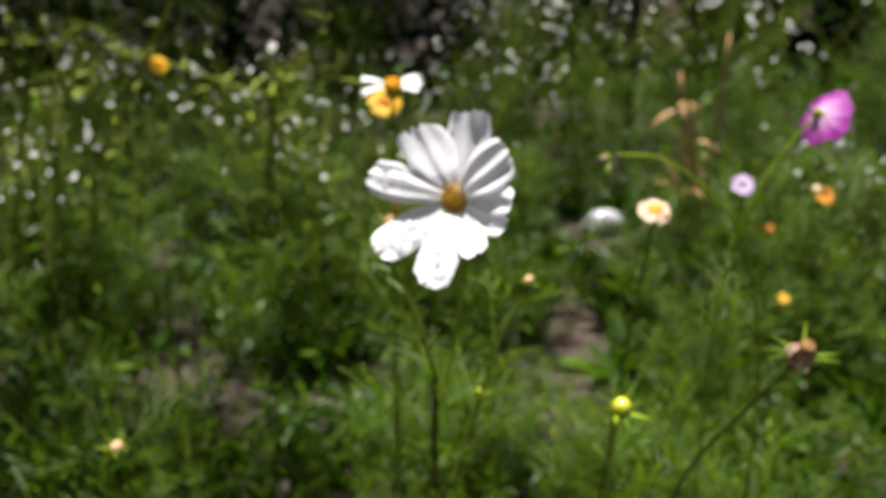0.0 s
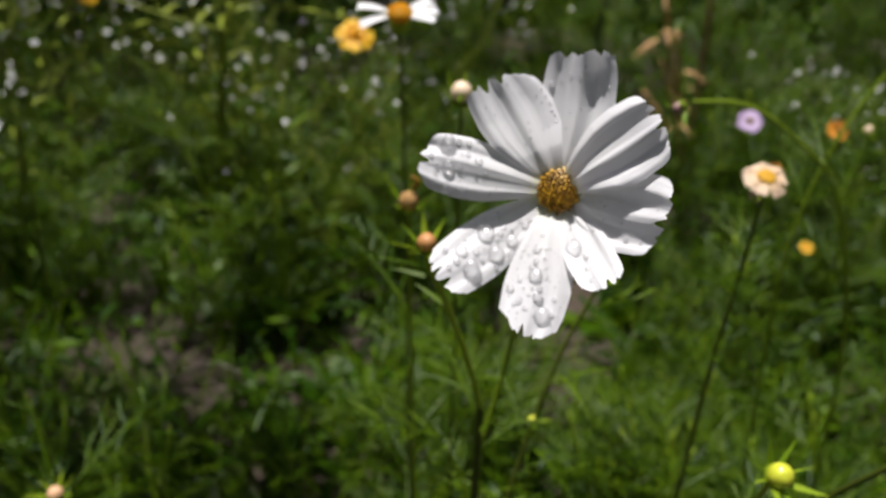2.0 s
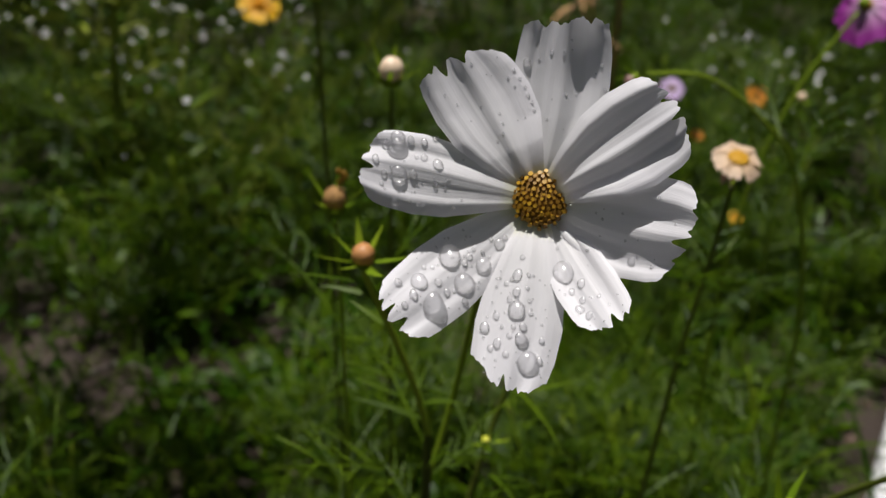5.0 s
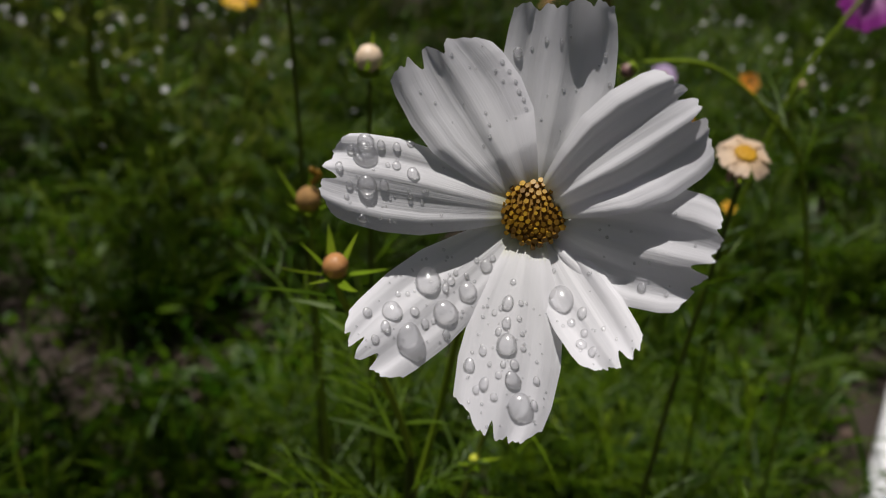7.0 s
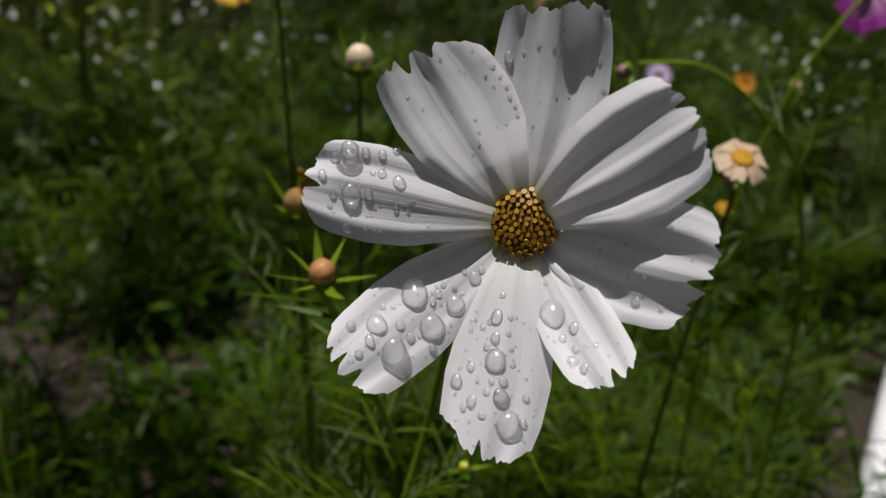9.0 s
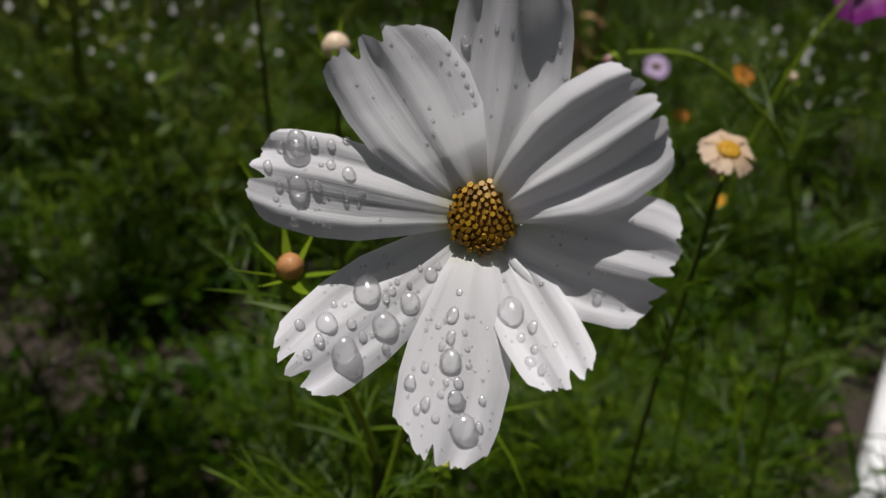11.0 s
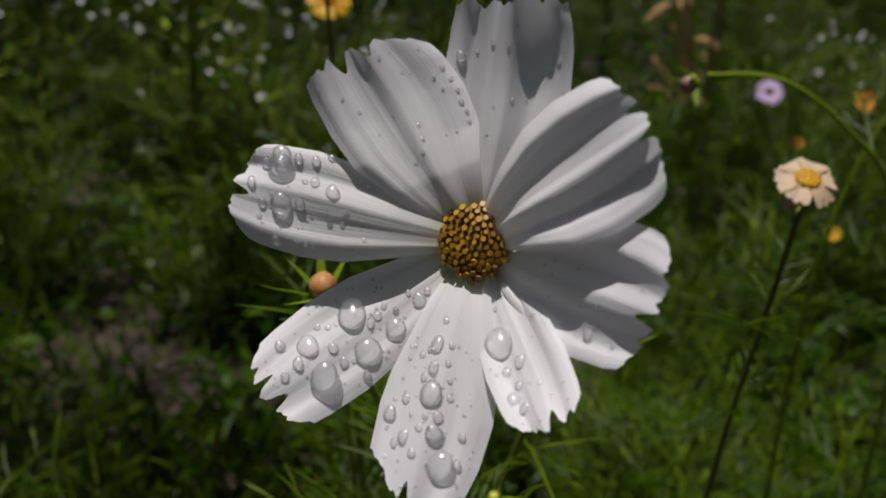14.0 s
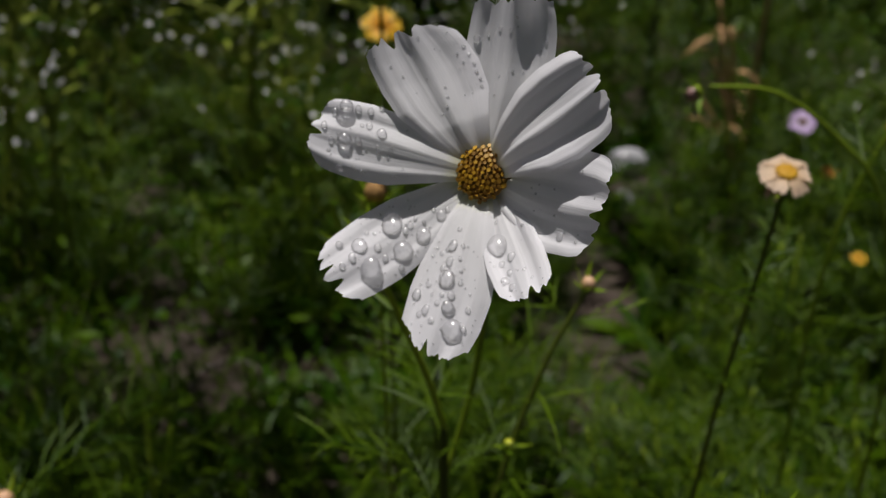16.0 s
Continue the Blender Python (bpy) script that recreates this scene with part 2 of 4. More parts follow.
def blade(soup, base, direction, length, width, droop, rng, segs=5, fold=0.25, peak=0.35):
    """A leaf blade: widest at peak, folded along its midrib, bending down."""
    d, side, up = basis(direction)
    turn = rng.uniform(-0.6, 0.6)
    side = (side * math.cos(turn) + up * math.sin(turn)).normalized()
    nrm = side.cross(d)
    if nrm.z < 0:
        nrm = -nrm
    p, verts, faces, uvs = Vector(base), [], [], []
    for i in range(segs + 1):
        s = i / segs
        w = width * (min(s / peak, 1.0) ** 0.5 if s < peak else ((1 - s) / (1 - peak)) ** 0.8) * 0.5 + width * 0.04
        verts += [p - side * w + nrm * w * fold, p.copy(), p + side * w + nrm * w * fold]
        uvs += [(s, 0), (s, 0.5), (s, 1)]
        p = p + d * (length / segs)
        d = (d + Vector((rng.uniform(-0.08, 0.08), rng.uniform(-0.08, 0.08), -droop / segs))).normalized()
        nrm = side.cross(d)
        if nrm.z < 0:
            nrm = -nrm
    for i in range(segs):
        k = 3 * i
        faces += [(k, k + 1, k + 4, k + 3), (k + 1, k + 2, k + 5, k + 4)]
    soup.add(verts, faces, uvs)


def thread_leaf(soup, base, direction, length, rng, pairs=4, width=0.0016):
    """A finely cut leaf: a midrib with forked thread-like leaflets."""
    d, side, up = basis(direction)
    blade(soup, base, d, length, width, 0.5, rng, 4, 0.2, 0.2)
    for i in range(pairs):
        s = 0.22 + 0.7 * i / pairs
        q = Vector(base) + d * length * s + Vector((0, 0, -0.25 * length * s * s * 0.5))
        for sign in (-1, 1):
            w = (d * rng.uniform(0.6, 1.1) + side * sign * rng.uniform(0.6, 1.0) + up * rng.uniform(-0.15, 0.4)).normalized()
            ll = length * (0.5 - 0.3 * s) * rng.uniform(0.7, 1.25)
            blade(soup, q, w, ll, width * 0.85, rng.uniform(0, 0.7), rng, 3, 0.2, 0.2)
            w2 = (w + d * rng.uniform(-0.2, 0.9) + up * rng.uniform(-0.3, 0.4)).normalized()
            blade(soup, q + w * ll * 0.4, w2, ll * 0.55, width * 0.75, 0.3, rng, 2, 0.2, 0.2)


def ball(soup, centre, axis, radius, length, rings=7, sides=10, ribs=0.0, rng=None):
    """A bud or pod: an egg along its axis, lightly ribbed."""
    d, a, b = basis(axis)
    c, verts, faces = Vector(centre), [], []
    for i in range(rings + 1):
        s = math.pi * i / rings
        z, rr = -math.cos(s) * length / 2, math.sin(s) ** 0.85 * radius + 1e-5
        for k in range(sides):
            t = 2 * math.pi * k / sides
            r = rr * (1 + ribs * math.cos(4 * t)) * (1 + (rng.uniform(-0.05, 0.05) if rng else 0))
            verts.append(c + d * z + (a * math.cos(t) + b * math.sin(t)) * r)
    for i in range(rings):
        for k in range(sides):
            faces.append((i * sides + k, i * sides + (k + 1) % sides, (i + 1) * sides + (k + 1) % sides, (i + 1) * sides + k))
    soup.add(verts, faces)


# ---- ground ----
def ground_height(x, y):
    return (0.030 * noise.noise((x * 1.3, y * 1.3, 0.3)) + 0.014 * noise.noise((x * 6, y * 6, 2.0))
            + 0.006 * noise.noise((x * 22, y * 22, 5.0))) - 0.01


def make_ground():
    soup, n = Soup(), 150
    axis = [math.sinh(4.6 * (2 * i / n - 1)) / math.sinh(4.6) * 150 for i in range(n + 1)]
    verts = [(x, y + 1.6, ground_height(x, y + 1.6)) for y in axis for x in axis]
    faces = [(j * (n + 1) + i, j * (n + 1) + i + 1, (j + 1) * (n + 1) + i + 1, (j + 1) * (n + 1) + i) for j in range(n) for i in range(n)]
    soup.add(verts, faces)
    ob = new("ground", soup.mesh("ground", M_SOIL))
    return tagged(ob, "damp dark brown garden soil under the plants", "ground", kind="structure")


make_ground()

# ---- the white cosmos ----
FC = Vector((0.0035, 0.414, 0.7285))                # centre of the flower
FN = Vector((-0.324, -0.836, 0.4435)).normalized()  # the way it faces
FX = Vector((0.9325, -0.3612, 0.0))
FX = (FX - FN * FX.dot(FN)).normalized()
FY = FN.cross(FX)
FRAME = Matrix((FX, FY, FN)).transposed()


class Petal:
    def __init__(self, angle, length, width, rise, lift, convex, pleat, curl, bow, seed, skew=0.0):
        self.a, self.L, self.W, self.rise, self.lift = radians(angle), length, width, rise, lift
        self.convex, self.pleat, self.curl, self.bow, self.skew = convex, pleat, curl, bow, skew
        rng = random.Random(seed)
        self.notch = [(rng.uniform(-0.48, -0.28), rng.uniform(0.05, 0.09), rng.uniform(0.09, 0.15)),
                      (rng.uniform(0.22, 0.46), rng.uniform(0.05, 0.10), rng.uniform(0.09, 0.15)),
                      (rng.uniform(-0.15, 0.1), rng.uniform(0.0, 0.04), rng.uniform(0.06, 0.1))]
        self.phase = rng.uniform(0, 6.3)
        self.corner, self.end, self.twist, self.slant = 0.09, 0.74, 0.0, 0.0
        self.wave = rng.uniform(0, 6.3)

    def width(self, s):
        keys = ((0, 0.2), (0.12, 0.34), (0.3, 0.64), (0.5, 0.92), (0.68, 1.0), (0.85, 0.95), (0.95, 0.5 + 0.47 * self.end), (1.0, self.end))
        for (a, wa), (b, wb) in zip(keys, keys[1:]):
            if s <= b:
                return self.W * (wa + (wb - wa) * (s - a) / (b - a))
        return self.W * self.end

    def reach(self, t):
        cut = sum(d * math.exp(-((t - c) / w) ** 2) for c, d, w in self.notch)
        fray = 0.006 * math.sin(17 * t + self.phase) + 0.004 * math.sin(41 * t + self.wave)
        return 1 - cut + self.slant * t + fray - self.corner * abs(t) ** 3

    def height(self, s, t):
        h = self.rise * (1.35 * s - 0.35 * s * s) + self.lift * min(1, s * 3)
        h -= self.convex * self.W * t * t * min(1, s * 2) + 0.0030 * math.exp(-(s / 0.19) ** 2)
        h += self.bow * 4 * s * (1 - s)
        h += self.twist * self.W * t * min(1, s * 2)
        fade = min(1.0, s * 2.2)
        h += self.pleat * fade * (math.cos(5 * math.pi * t * 0.5 + self.phase * 0.2) + 0.5 * abs(math.cos(6.2 * t + self.phase)) + 0.08 * math.cos(23 * t + self.phase * 2) + 0.03 * math.cos(41 * t + self.wave))
        h += 0.0007 * s * s * math.sin(5 * s + 3 * t + self.wave)
        h += self.curl * max(0, s - 0.62) ** 2 * (1 + 0.3 * math.sin(4 * t + self.wave))
        return h

    def place(self, a, b):
        """The spot a along the petal and b across it, in the flower's own axes."""
        s = min(1.0, max(0.0, a / self.L))
        t = max(-1.0, min(1.0, (b - self.skew * s * s) / self.width(s)))
        return self.at(s, t)

    def at(self, s, t):
        a, b = self.L * s, self.width(s) * t + self.skew * s * s
        ca, sa = math.cos(self.a), math.sin(self.a)
        return Vector((ca * a - sa * b, sa * a + ca * b, self.height(s, t)))

    def normal(self, s, t):
        e = 0.02
        d1, d2 = self.at(min(1, s + e), t) - self.at(s - e, t), self.at(s, t + e) - self.at(s, t - e)
        return d1.cross(d2).normalized()

    def soup(self, ns=52, nt=56):
        out, verts, faces, uvs = Soup(), [], [], []
        for i in range(ns + 1):
            for j in range(nt + 1):
                t = 2 * j / nt - 1
                s = 0.06 + (self.reach(t) - 0.06) * i / ns
                verts.append(self.at(s, t))
                uvs.append((s, 0.5 + 0.5 * t))
        for i in range(ns):
            for j in range(nt):
                k = i * (nt + 1) + j
                faces.append((k, k + nt + 1, k + nt + 2, k + 1)[::-1])
        out.add(verts, faces, uvs)
        return out


#                angle  length   width   rise    lift    convex pleat   curl    bow            skew
PETALS = [Petal(174, 0.0428, 0.0100, 0.0140, 0.0014, 0.22, 0.0004, 0.010, 0.0020, 11, -0.0004),
          Petal(122, 0.0392, 0.0122, 0.0095, 0.0024, 0.06, 0.0006, 0.020, -0.0005, 12, 0.0015),
          Petal(82.5, 0.0440, 0.0123, 0.0058, -0.0010, 0.02, 0.0006, 0.024, -0.0005, 13, 0.0014),
          Petal(34, 0.0385, 0.0123, 0.0160, 0.0016, 0.02, 0.0010, 0.012, 0.0010, 14, 0.0006),
          Petal(-14, 0.0372, 0.0130, 0.0165, -0.0010, 0.04, 0.0010, 0.030, -0.0030, 15, 0.0022),
          Petal(-58, 0.0360, 0.0078, 0.0165, -0.0040, -0.10, 0.0003, 0.016, -0.0030, 16, 0.0030),
          Petal(-91.5, 0.0474, 0.0110, 0.0125, -0.0004, 0.24, 0.0004, 0.006, -0.0005, 17, -0.0013),
          Petal(-135, 0.0464, 0.0102, 0.0150, -0.0010, 0.08, 0.0003, 0.006, -0.0030, 18, 0.0010)]

# teeth of each tip: place across it, depth, width
PETALS[0].notch = [(0.06, 0.075, 0.11), (-0.45, 0.02, 0.16)]
PETALS[1].notch = [(0.38, 0.085, 0.10), (-0.12, 0.075, 0.11), (0.66, 0.03, 0.06), (-0.5, 0.02, 0.06)]
PETALS[2].notch = [(0.52, 0.030, 0.09), (-0.02, 0.025, 0.05), (0.12, 0.025, 0.12), (-0.55, 0.018, 0.06)]
PETALS[3].notch = [(0.32, 0.070, 0.06), (-0.15, 0.085, 0.06), (0.62, 0.03, 0.06), (-0.55, 0.02, 0.08)]
PETALS[4].notch = [(0.12, 0.035, 0.06), (-0.15, 0.095, 0.09), (-0.55, 0.03, 0.07), (0.55, 0.03, 0.06)]
PETALS[5].notch = [(0.18, 0.070, 0.14), (-0.35, 0.025, 0.08), (0.62, 0.03, 0.08)]
PETALS[6].notch = [(-0.10, 0.085, 0.07), (0.28, 0.030, 0.06), (-0.36, 0.020, 0.05), (-0.75, 0.06, 0.25)]
PETALS[7].notch = [(-0.28, 0.075, 0.07), (0.22, 0.070, 0.11), (-0.6, 0.02, 0.06)]
PETALS[2].corner, PETALS[2].end, PETALS[2].slant = 0.02, 0.80, -0.035
PETALS[6].slant, PETALS[7].end = 0.03, 0.78
PETALS[4].twist, PETALS[1].twist = 0.30, 0.46


def in_world(v):
    return FC + FRAME @ Vector(v)


def leafy_stem(name, parent, points, r0, r1, material=None, label=""):
    s = Soup()
    tube(s, bend(points), r0, r1)
    return part(name, s, material or M_STEM, parent, label)


def bud_head(parent, at, axis, radius, length, material, label, sepals, rng, spread=0.6, sepal_len=0.012):
    """A bud with its calyx and narrow sepals."""
    d, a, b = basis(axis)
    c = Vector(at)
    s = Soup()
    ball(s, c, d, radius, length, 8, 14, 0.03, rng)
    bud = part("bud", s, material, parent, label)
    s = Soup()
    ball(s, c - d * length * 0.30, d, radius * 1.04, length * 0.60, 6, 12, 0.04, rng)
    part("calyx", s, M_SEPAL, bud, "green cup under the bud")
    for k in range(sepals):
        t = 2 * math.pi * k / sepals + rng.uniform(-0.2, 0.2)
        out = a * math.cos(t) + b * math.sin(t)
        s = Soup()
        blade(s, c - d * length * 0.45 + out * radius * 0.5, out * spread + d * rng.uniform(0.35, 1.0), sepal_len * rng.uniform(0.8, 1.3), 0.0030, -0.2, rng, 5)
        part("sepal", s, M_SEPAL, bud)
    return bud


def thread_leaves(parent, line, count, rng, size=(0.05, 0.11), pairs=4, lo=0.1, hi=0.9, width=0.0016, material=None):
    """Opposite thread leaves along a stem, each a part."""
    for k in range(count):
        s = lo + (hi - lo) * k / max(1, count - 1)
        p = line[int(s * (len(line) - 1))]
        t = rng.uniform(0, 6.28)
        for turn in (0, math.pi):
            soup = Soup()
            thread_leaf(soup, p, (math.cos(t + turn), math.sin(t + turn), rng.uniform(0.3, 1.1)), rng.uniform(*size), rng, pairs, width)
            part("leaf", soup, material or M_LEAF, parent)


def make_cosmos():
    rng = random.Random(3)
    plant = thing("cosmos_plant", "white cosmos in full bloom, wet with raindrops, on a green stem", "flower", (-0.012, 0.56, 0))
    plant["group"] = "cosmos plants"
    base = Vector(plant.location)
    rel = lambda p: Vector(p) - base
    flower = new("flower_head")
    flower.parent = plant
    flower.matrix_local = Matrix.Translation(rel(FC)) @ FRAME.to_4x4()
    tagged(flower, "open white flower with eight toothed petals")
    for p in PETALS:
        part("petal", p.soup(), M_PETAL, flower)
    s = Soup()
    n, sides, verts, faces = 7, 24, [], []
    for i in range(n + 1):
        q = math.pi / 2 * i / n
        for k in range(sides):
            t = 2 * math.pi * k / sides
            verts.append((0.0008 + math.cos(t) * 0.0068 * math.cos(q), math.sin(t) * 0.0068 * math.cos(q), 0.0012 + 0.0016 * math.sin(q)))
    for i in range(n):
        for k in range(sides):
            faces.append((i * sides + k, i * sides + (k + 1) % sides, (i + 1) * sides + (k + 1) % sides, (i + 1) * sides + k))
    s.add(verts, faces)
    disc = part("disc", s, M_DISC, flower, "golden brown flower centre of tiny florets")
    f = Soup()
    tube(f, [Vector((0, 0, -0.0006)), Vector((0, 0, 0.0007)), Vector((0, 0, 0.0013))], 0.00045, 0.00058, 5)
    f.add([(0.00058 * math.cos(k * 1.2566), 0.00058 * math.sin(k * 1.2566), 0.0013) for k in range(5)] + [(0, 0, 0.0009)],
          [(k, (k + 1) % 5, 5) for k in range(5)])
    fm = f.mesh("floret", M_FLORET, False)
    for k in range(92):
        r = 0.0069 * math.sqrt((k + 0.5) / 92)
        t = k * 2.39996
        ob = new("floret", fm)
        ob.parent = disc
        q = math.acos(min(1, r / 0.0069))
        up = Vector((math.cos(t) * r / 0.0069 * 0.7, math.sin(t) * r / 0.0069 * 0.7, 1 + rng.uniform(-0.2, 0.2)))
        sc = rng.uniform(0.75, 1.1) * (0.8 + 0.45 * r / 0.0069)
        ob.matrix_local = (Matrix.Translation((0.0008 + math.cos(t) * r, math.sin(t) * r, 0.0012 + 0.0016 * math.sin(q)))
                           @ up.to_track_quat("Z", "Y").to_matrix().to_4x4() @ Matrix.Rotation(rng.uniform(0, 6), 4, "Z") @ Matrix.Diagonal((sc, sc, rng.uniform(0.5, 1.0), 1)))
    s = Soup()
    ball(s, (0, 0, -0.003), (0, 0, 1), 0.005, 0.008, 6, 12)
    part("calyx", s, M_STEM, flower)
    for k in range(8):
        t = k * math.pi / 4 + 0.1
        s = Soup()
        blade(s, (0.004 * math.cos(t), 0.004 * math.sin(t), -0.003), (math.cos(t), math.sin(t), 0.1), 0.013, 0.003, 0.2, rng)
        part("sepal", s, M_SEPAL, flower)
    # stems
    leafy_stem("stem", plant, [rel(p) for p in ((-0.012, 0.56, -0.01), (-0.010, 0.56, 0.2), (-0.014, 0.548, 0.44), (-0.013, 0.53, 0.53), (-0.012, 0.526, 0.565))], 0.0032, 0.0021, M_STEMDARK, "dark brownish lower stem")
    leafy_stem("flower_stem", plant, [rel(p) for p in ((-0.013, 0.53, 0.53), (0.000, 0.530, 0.58), (0.007, 0.515, 0.635), (0.009, 0.475, 0.695), FC - FN * 0.018, FC - FN * 0.005)], 0.0016, 0.0013)
    budline = [(-0.012, 0.526, 0.565), (-0.018, 0.519, 0.595), (-0.029, 0.508, 0.635), (-0.037, 0.502, 0.660), (-0.038, 0.501, 0.666)]
    leafy_stem("bud_stem", plant, [rel(p) for p in budline], 0.0017, 0.0012)
    bud_head(plant, rel((-0.038, 0.501, 0.672)), (0.1, -0.35, 0.9), 0.0044, 0.009, M_BUDRUST, "rusty peach bud in green sepals", 7, rng, 1.0, 0.017)
    leafy_stem("side_stem", plant, [rel(p) for p in ((-0.012, 0.557, 0.05), (-0.012, 0.556, 0.40), (0.004, 0.55, 0.47), (0.022, 0.55, 0.541), (0.038, 0.55, 0.59), (0.053, 0.55, 0.622))], 0.0026, 0.0009, M_STEMDARK, "thin dark side stem")
    bud_head(plant, rel((0.054, 0.55, 0.627)), (0.2, -0.4, 0.9), 0.0032, 0.007, M_BUD, "small peach bud", 6, rng)
    bud_head(plant, rel((0.019, 0.545, 0.541)), (0.2, -0.4, 0.9), 0.0026, 0.006, M_BUDLIME, "tiny green bud", 5, rng)
    # leaves round the stems
    main = bend([rel(p) for p in ((-0.011, 0.56, 0.15), (-0.014, 0.548, 0.44), (-0.012, 0.526, 0.565))], 12)
    thread_leaves(plant, main, 8, rng, (0.045, 0.085), 5, 0.1, 0.93, 0.0018, M_COSMOSLEAF)
    side = bend([rel(p) for p in ((0.004, 0.55, 0.47), (0.022, 0.55, 0.541), (0.05, 0.55, 0.615))], 12)
    thread_leaves(plant, side, 4, rng, (0.04, 0.08), 3, 0.1, 0.95, 0.0017, M_COSMOSLEAF)
    bl = bend([rel(p) for p in budline], 12)
    for at, way, ln in ((0.72, (-1, -0.2, 0.55), 0.032), (0.66, (-1, 0.3, 0.3), 0.022), (0.5, (-0.7, 0.5, 0.5), 0.02), (0.2, (0.9, -0.3, 0.25), 0.02),
                        (0.34, (-1, 0.1, 0.75), 0.040), (0.30, (-0.8, -0.3, 0.9), 0.030), (0.12, (-0.9, 0.2, 0.4), 0.034), (0.06, (0.7, -0.2, 0.8), 0.036)):
        s = Soup()
        blade(s, bl[int(at * (len(bl) - 1))], way, ln, 0.0026, 0.3, rng, 6)
        part("leaf", s, M_COSMOSLEAF, plant)
    return plant


make_cosmos()


# ---- raindrops on the petals ----
def drop_soup(radius, flat=0.62, sag=0.15, lobe=0.0, rings=10, sides=24):
    """A sessile drop: a flattened cap on its own round foot, heavier on one side."""
    s, verts, faces = Soup(), [(0, 0, -radius * 0.12)], []
    for i in range(rings):
        q = i / (rings - 1)
        ang = -0.2 + q * (math.pi / 2 + 0.2)
        rr, z = math.cos(ang) if i < rings - 1 else 0.02, flat * (math.sin(ang) + 0.17)
        for k in range(sides):
            t = 2 * math.pi * k / sides
            wob = rr * (1 + lobe * math.cos(2 * t + 1 + 9 * lobe) + 0.6 * lobe * math.cos(3 * t + 20 * lobe))
            verts.append((wob * math.cos(t) * radius, (wob * math.sin(t) - sag * z) * radius, z * radius))
    faces += [(0, 1 + (k + 1) % sides, 1 + k) for k in range(sides)]
    for i in range(rings - 1):
        for k in range(sides):
            a, b = 1 + i * sides, 1 + (i + 1) * sides
            faces.append((a + k, a + (k + 1) % sides, b + (k + 1) % sides, b + k))
    faces.append(tuple(1 + (rings - 1) * sides + k for k in range(sides)))
    s.add(verts, faces)
    return s


def drop_pose(petal, angle, r):
    """Where a drop sits: on a petal, at an angle and distance from the flower's centre."""
    d = radians(angle) - petal.a
    a, b = r * math.cos(d), r * math.sin(d)
    s = min(0.97, a / petal.L)
    t = max(-0.97, min(0.97, (b - petal.skew * s * s) / petal.width(s)))
    spot, nrm = in_world(petal.at(s, t)), (FRAME @ petal.normal(s, t)).normalized()
    up = Vector((0, 0, 1))
    y = (up - nrm * up.dot(nrm)).normalized()
    m = Matrix((y.cross(nrm), y, nrm)).transposed().to_4x4()
    return Matrix.Translation(spot) @ m


DROP_MESH = [drop_soup(1.0, f, g, h).mesh("water_drop", M_WATER) for f, g, h in ((0.60, 0.14, 0.04), (0.52, 0.08, 0.08), (0.66, 0.18, 0.06), (0.56, 0.12, 0.12))]


def put_drop(petal, angle, r, size, stretch=1.0):
    ob = new("water_drop", DROP_MESH[R.randrange(4)])
    ob.matrix_world = drop_pose(petal, angle, r / 1000) @ Matrix.Diagonal((size / 1000, size * stretch / 1000, size * (1.1 if petal is PETALS[0] else 0.95) / 1000, 1))
    tagged(ob, "clear raindrop resting on a white petal", "raindrop", "raindrops on the petals")


DROPS_0 = [(165, 35.5, 2.71), (175, 33.4, 2.04), (161, 36.3, 1.81), (165, 38.5, 1.02), (160, 33.1, 0.91), (158, 30.1, 0.91), (174, 29.9, 1.02), (166, 24.8, 1.37), (165, 28.6, 0.91), (176, 36.9, 0.79), (171, 39.6, 0.90), (-173, 34.1, 1.02), (154, 28.2, 0.91), (166, 30.3, 0.57), (177, 24.4, 0.57), (180, 37.2, 0.56)]
DROPS_7 = [(-127, 37.0, 3.13), (-125, 27.9, 2.71), (-123, 21.7, 2.05), (-139, 35.6, 2.25), (-141, 26.2, 2.84), (-143, 39.9, 1.01), (-136, 38.3, 1.12), (-134, 32.0, 1.01), (-128, 32.3, 0.90), (-135, 41.4, 0.89), (-119, 31.4, 0.90), (-125, 14.9, 1.38), (-134, 22.4, 0.91), (-125, 12.8, 0.69), (-143, 33.0, 0.68), (-141, 31.2, 0.56), (-133, 24.2, 0.80), (-126, 30.9, 0.56), (-134, 15.5, 0.58), (-130, 19.3, 0.57), (-136, 20.5, 0.57)]
DROPS_6 = [(-87, 40.7, 2.96), (-94, 28.1, 2.24), (-90, 35.2, 1.77), (-106, 34.7, 1.33), (-99, 37.1, 1.22), (-101, 38.7, 0.88), (-103, 30.9, 1.01), (-90, 31.9, 1.00), (-96, 23.9, 1.13), (-98, 19.7, 1.36), (-99, 25.9, 0.79), (-83, 40.1, 0.88), (-82, 35.3, 0.77), (-95, 34.5, 0.78), (-95, 39.0, 0.88), (-87, 28.7, 0.67), (-104, 22.6, 0.68), (-101, 21.1, 0.68), (-90, 22.5, 0.56), (-90, 19.3, 0.57), (-94, 32.2, 0.67), (-99, 32.9, 0.56), (-88, 25.6, 0.56), (-98, 15.2, 0.69)]
DROPS_5 = [(-65, 19.7, 2.82), (-57, 23.9, 1.12), (-63, 29.5, 1.22), (-60, 31.6, 0.99), (-64, 24.9, 0.89), (-60, 27.7, 0.89), (-52, 28.6, 0.55), (-70, 15.3, 0.57), (-63, 13.5, 0.46)]
DROPS_4 = [(-29, 28.1, 1.10), (-26, 32.6, 0.55), (-21, 24.2, 0.33)]
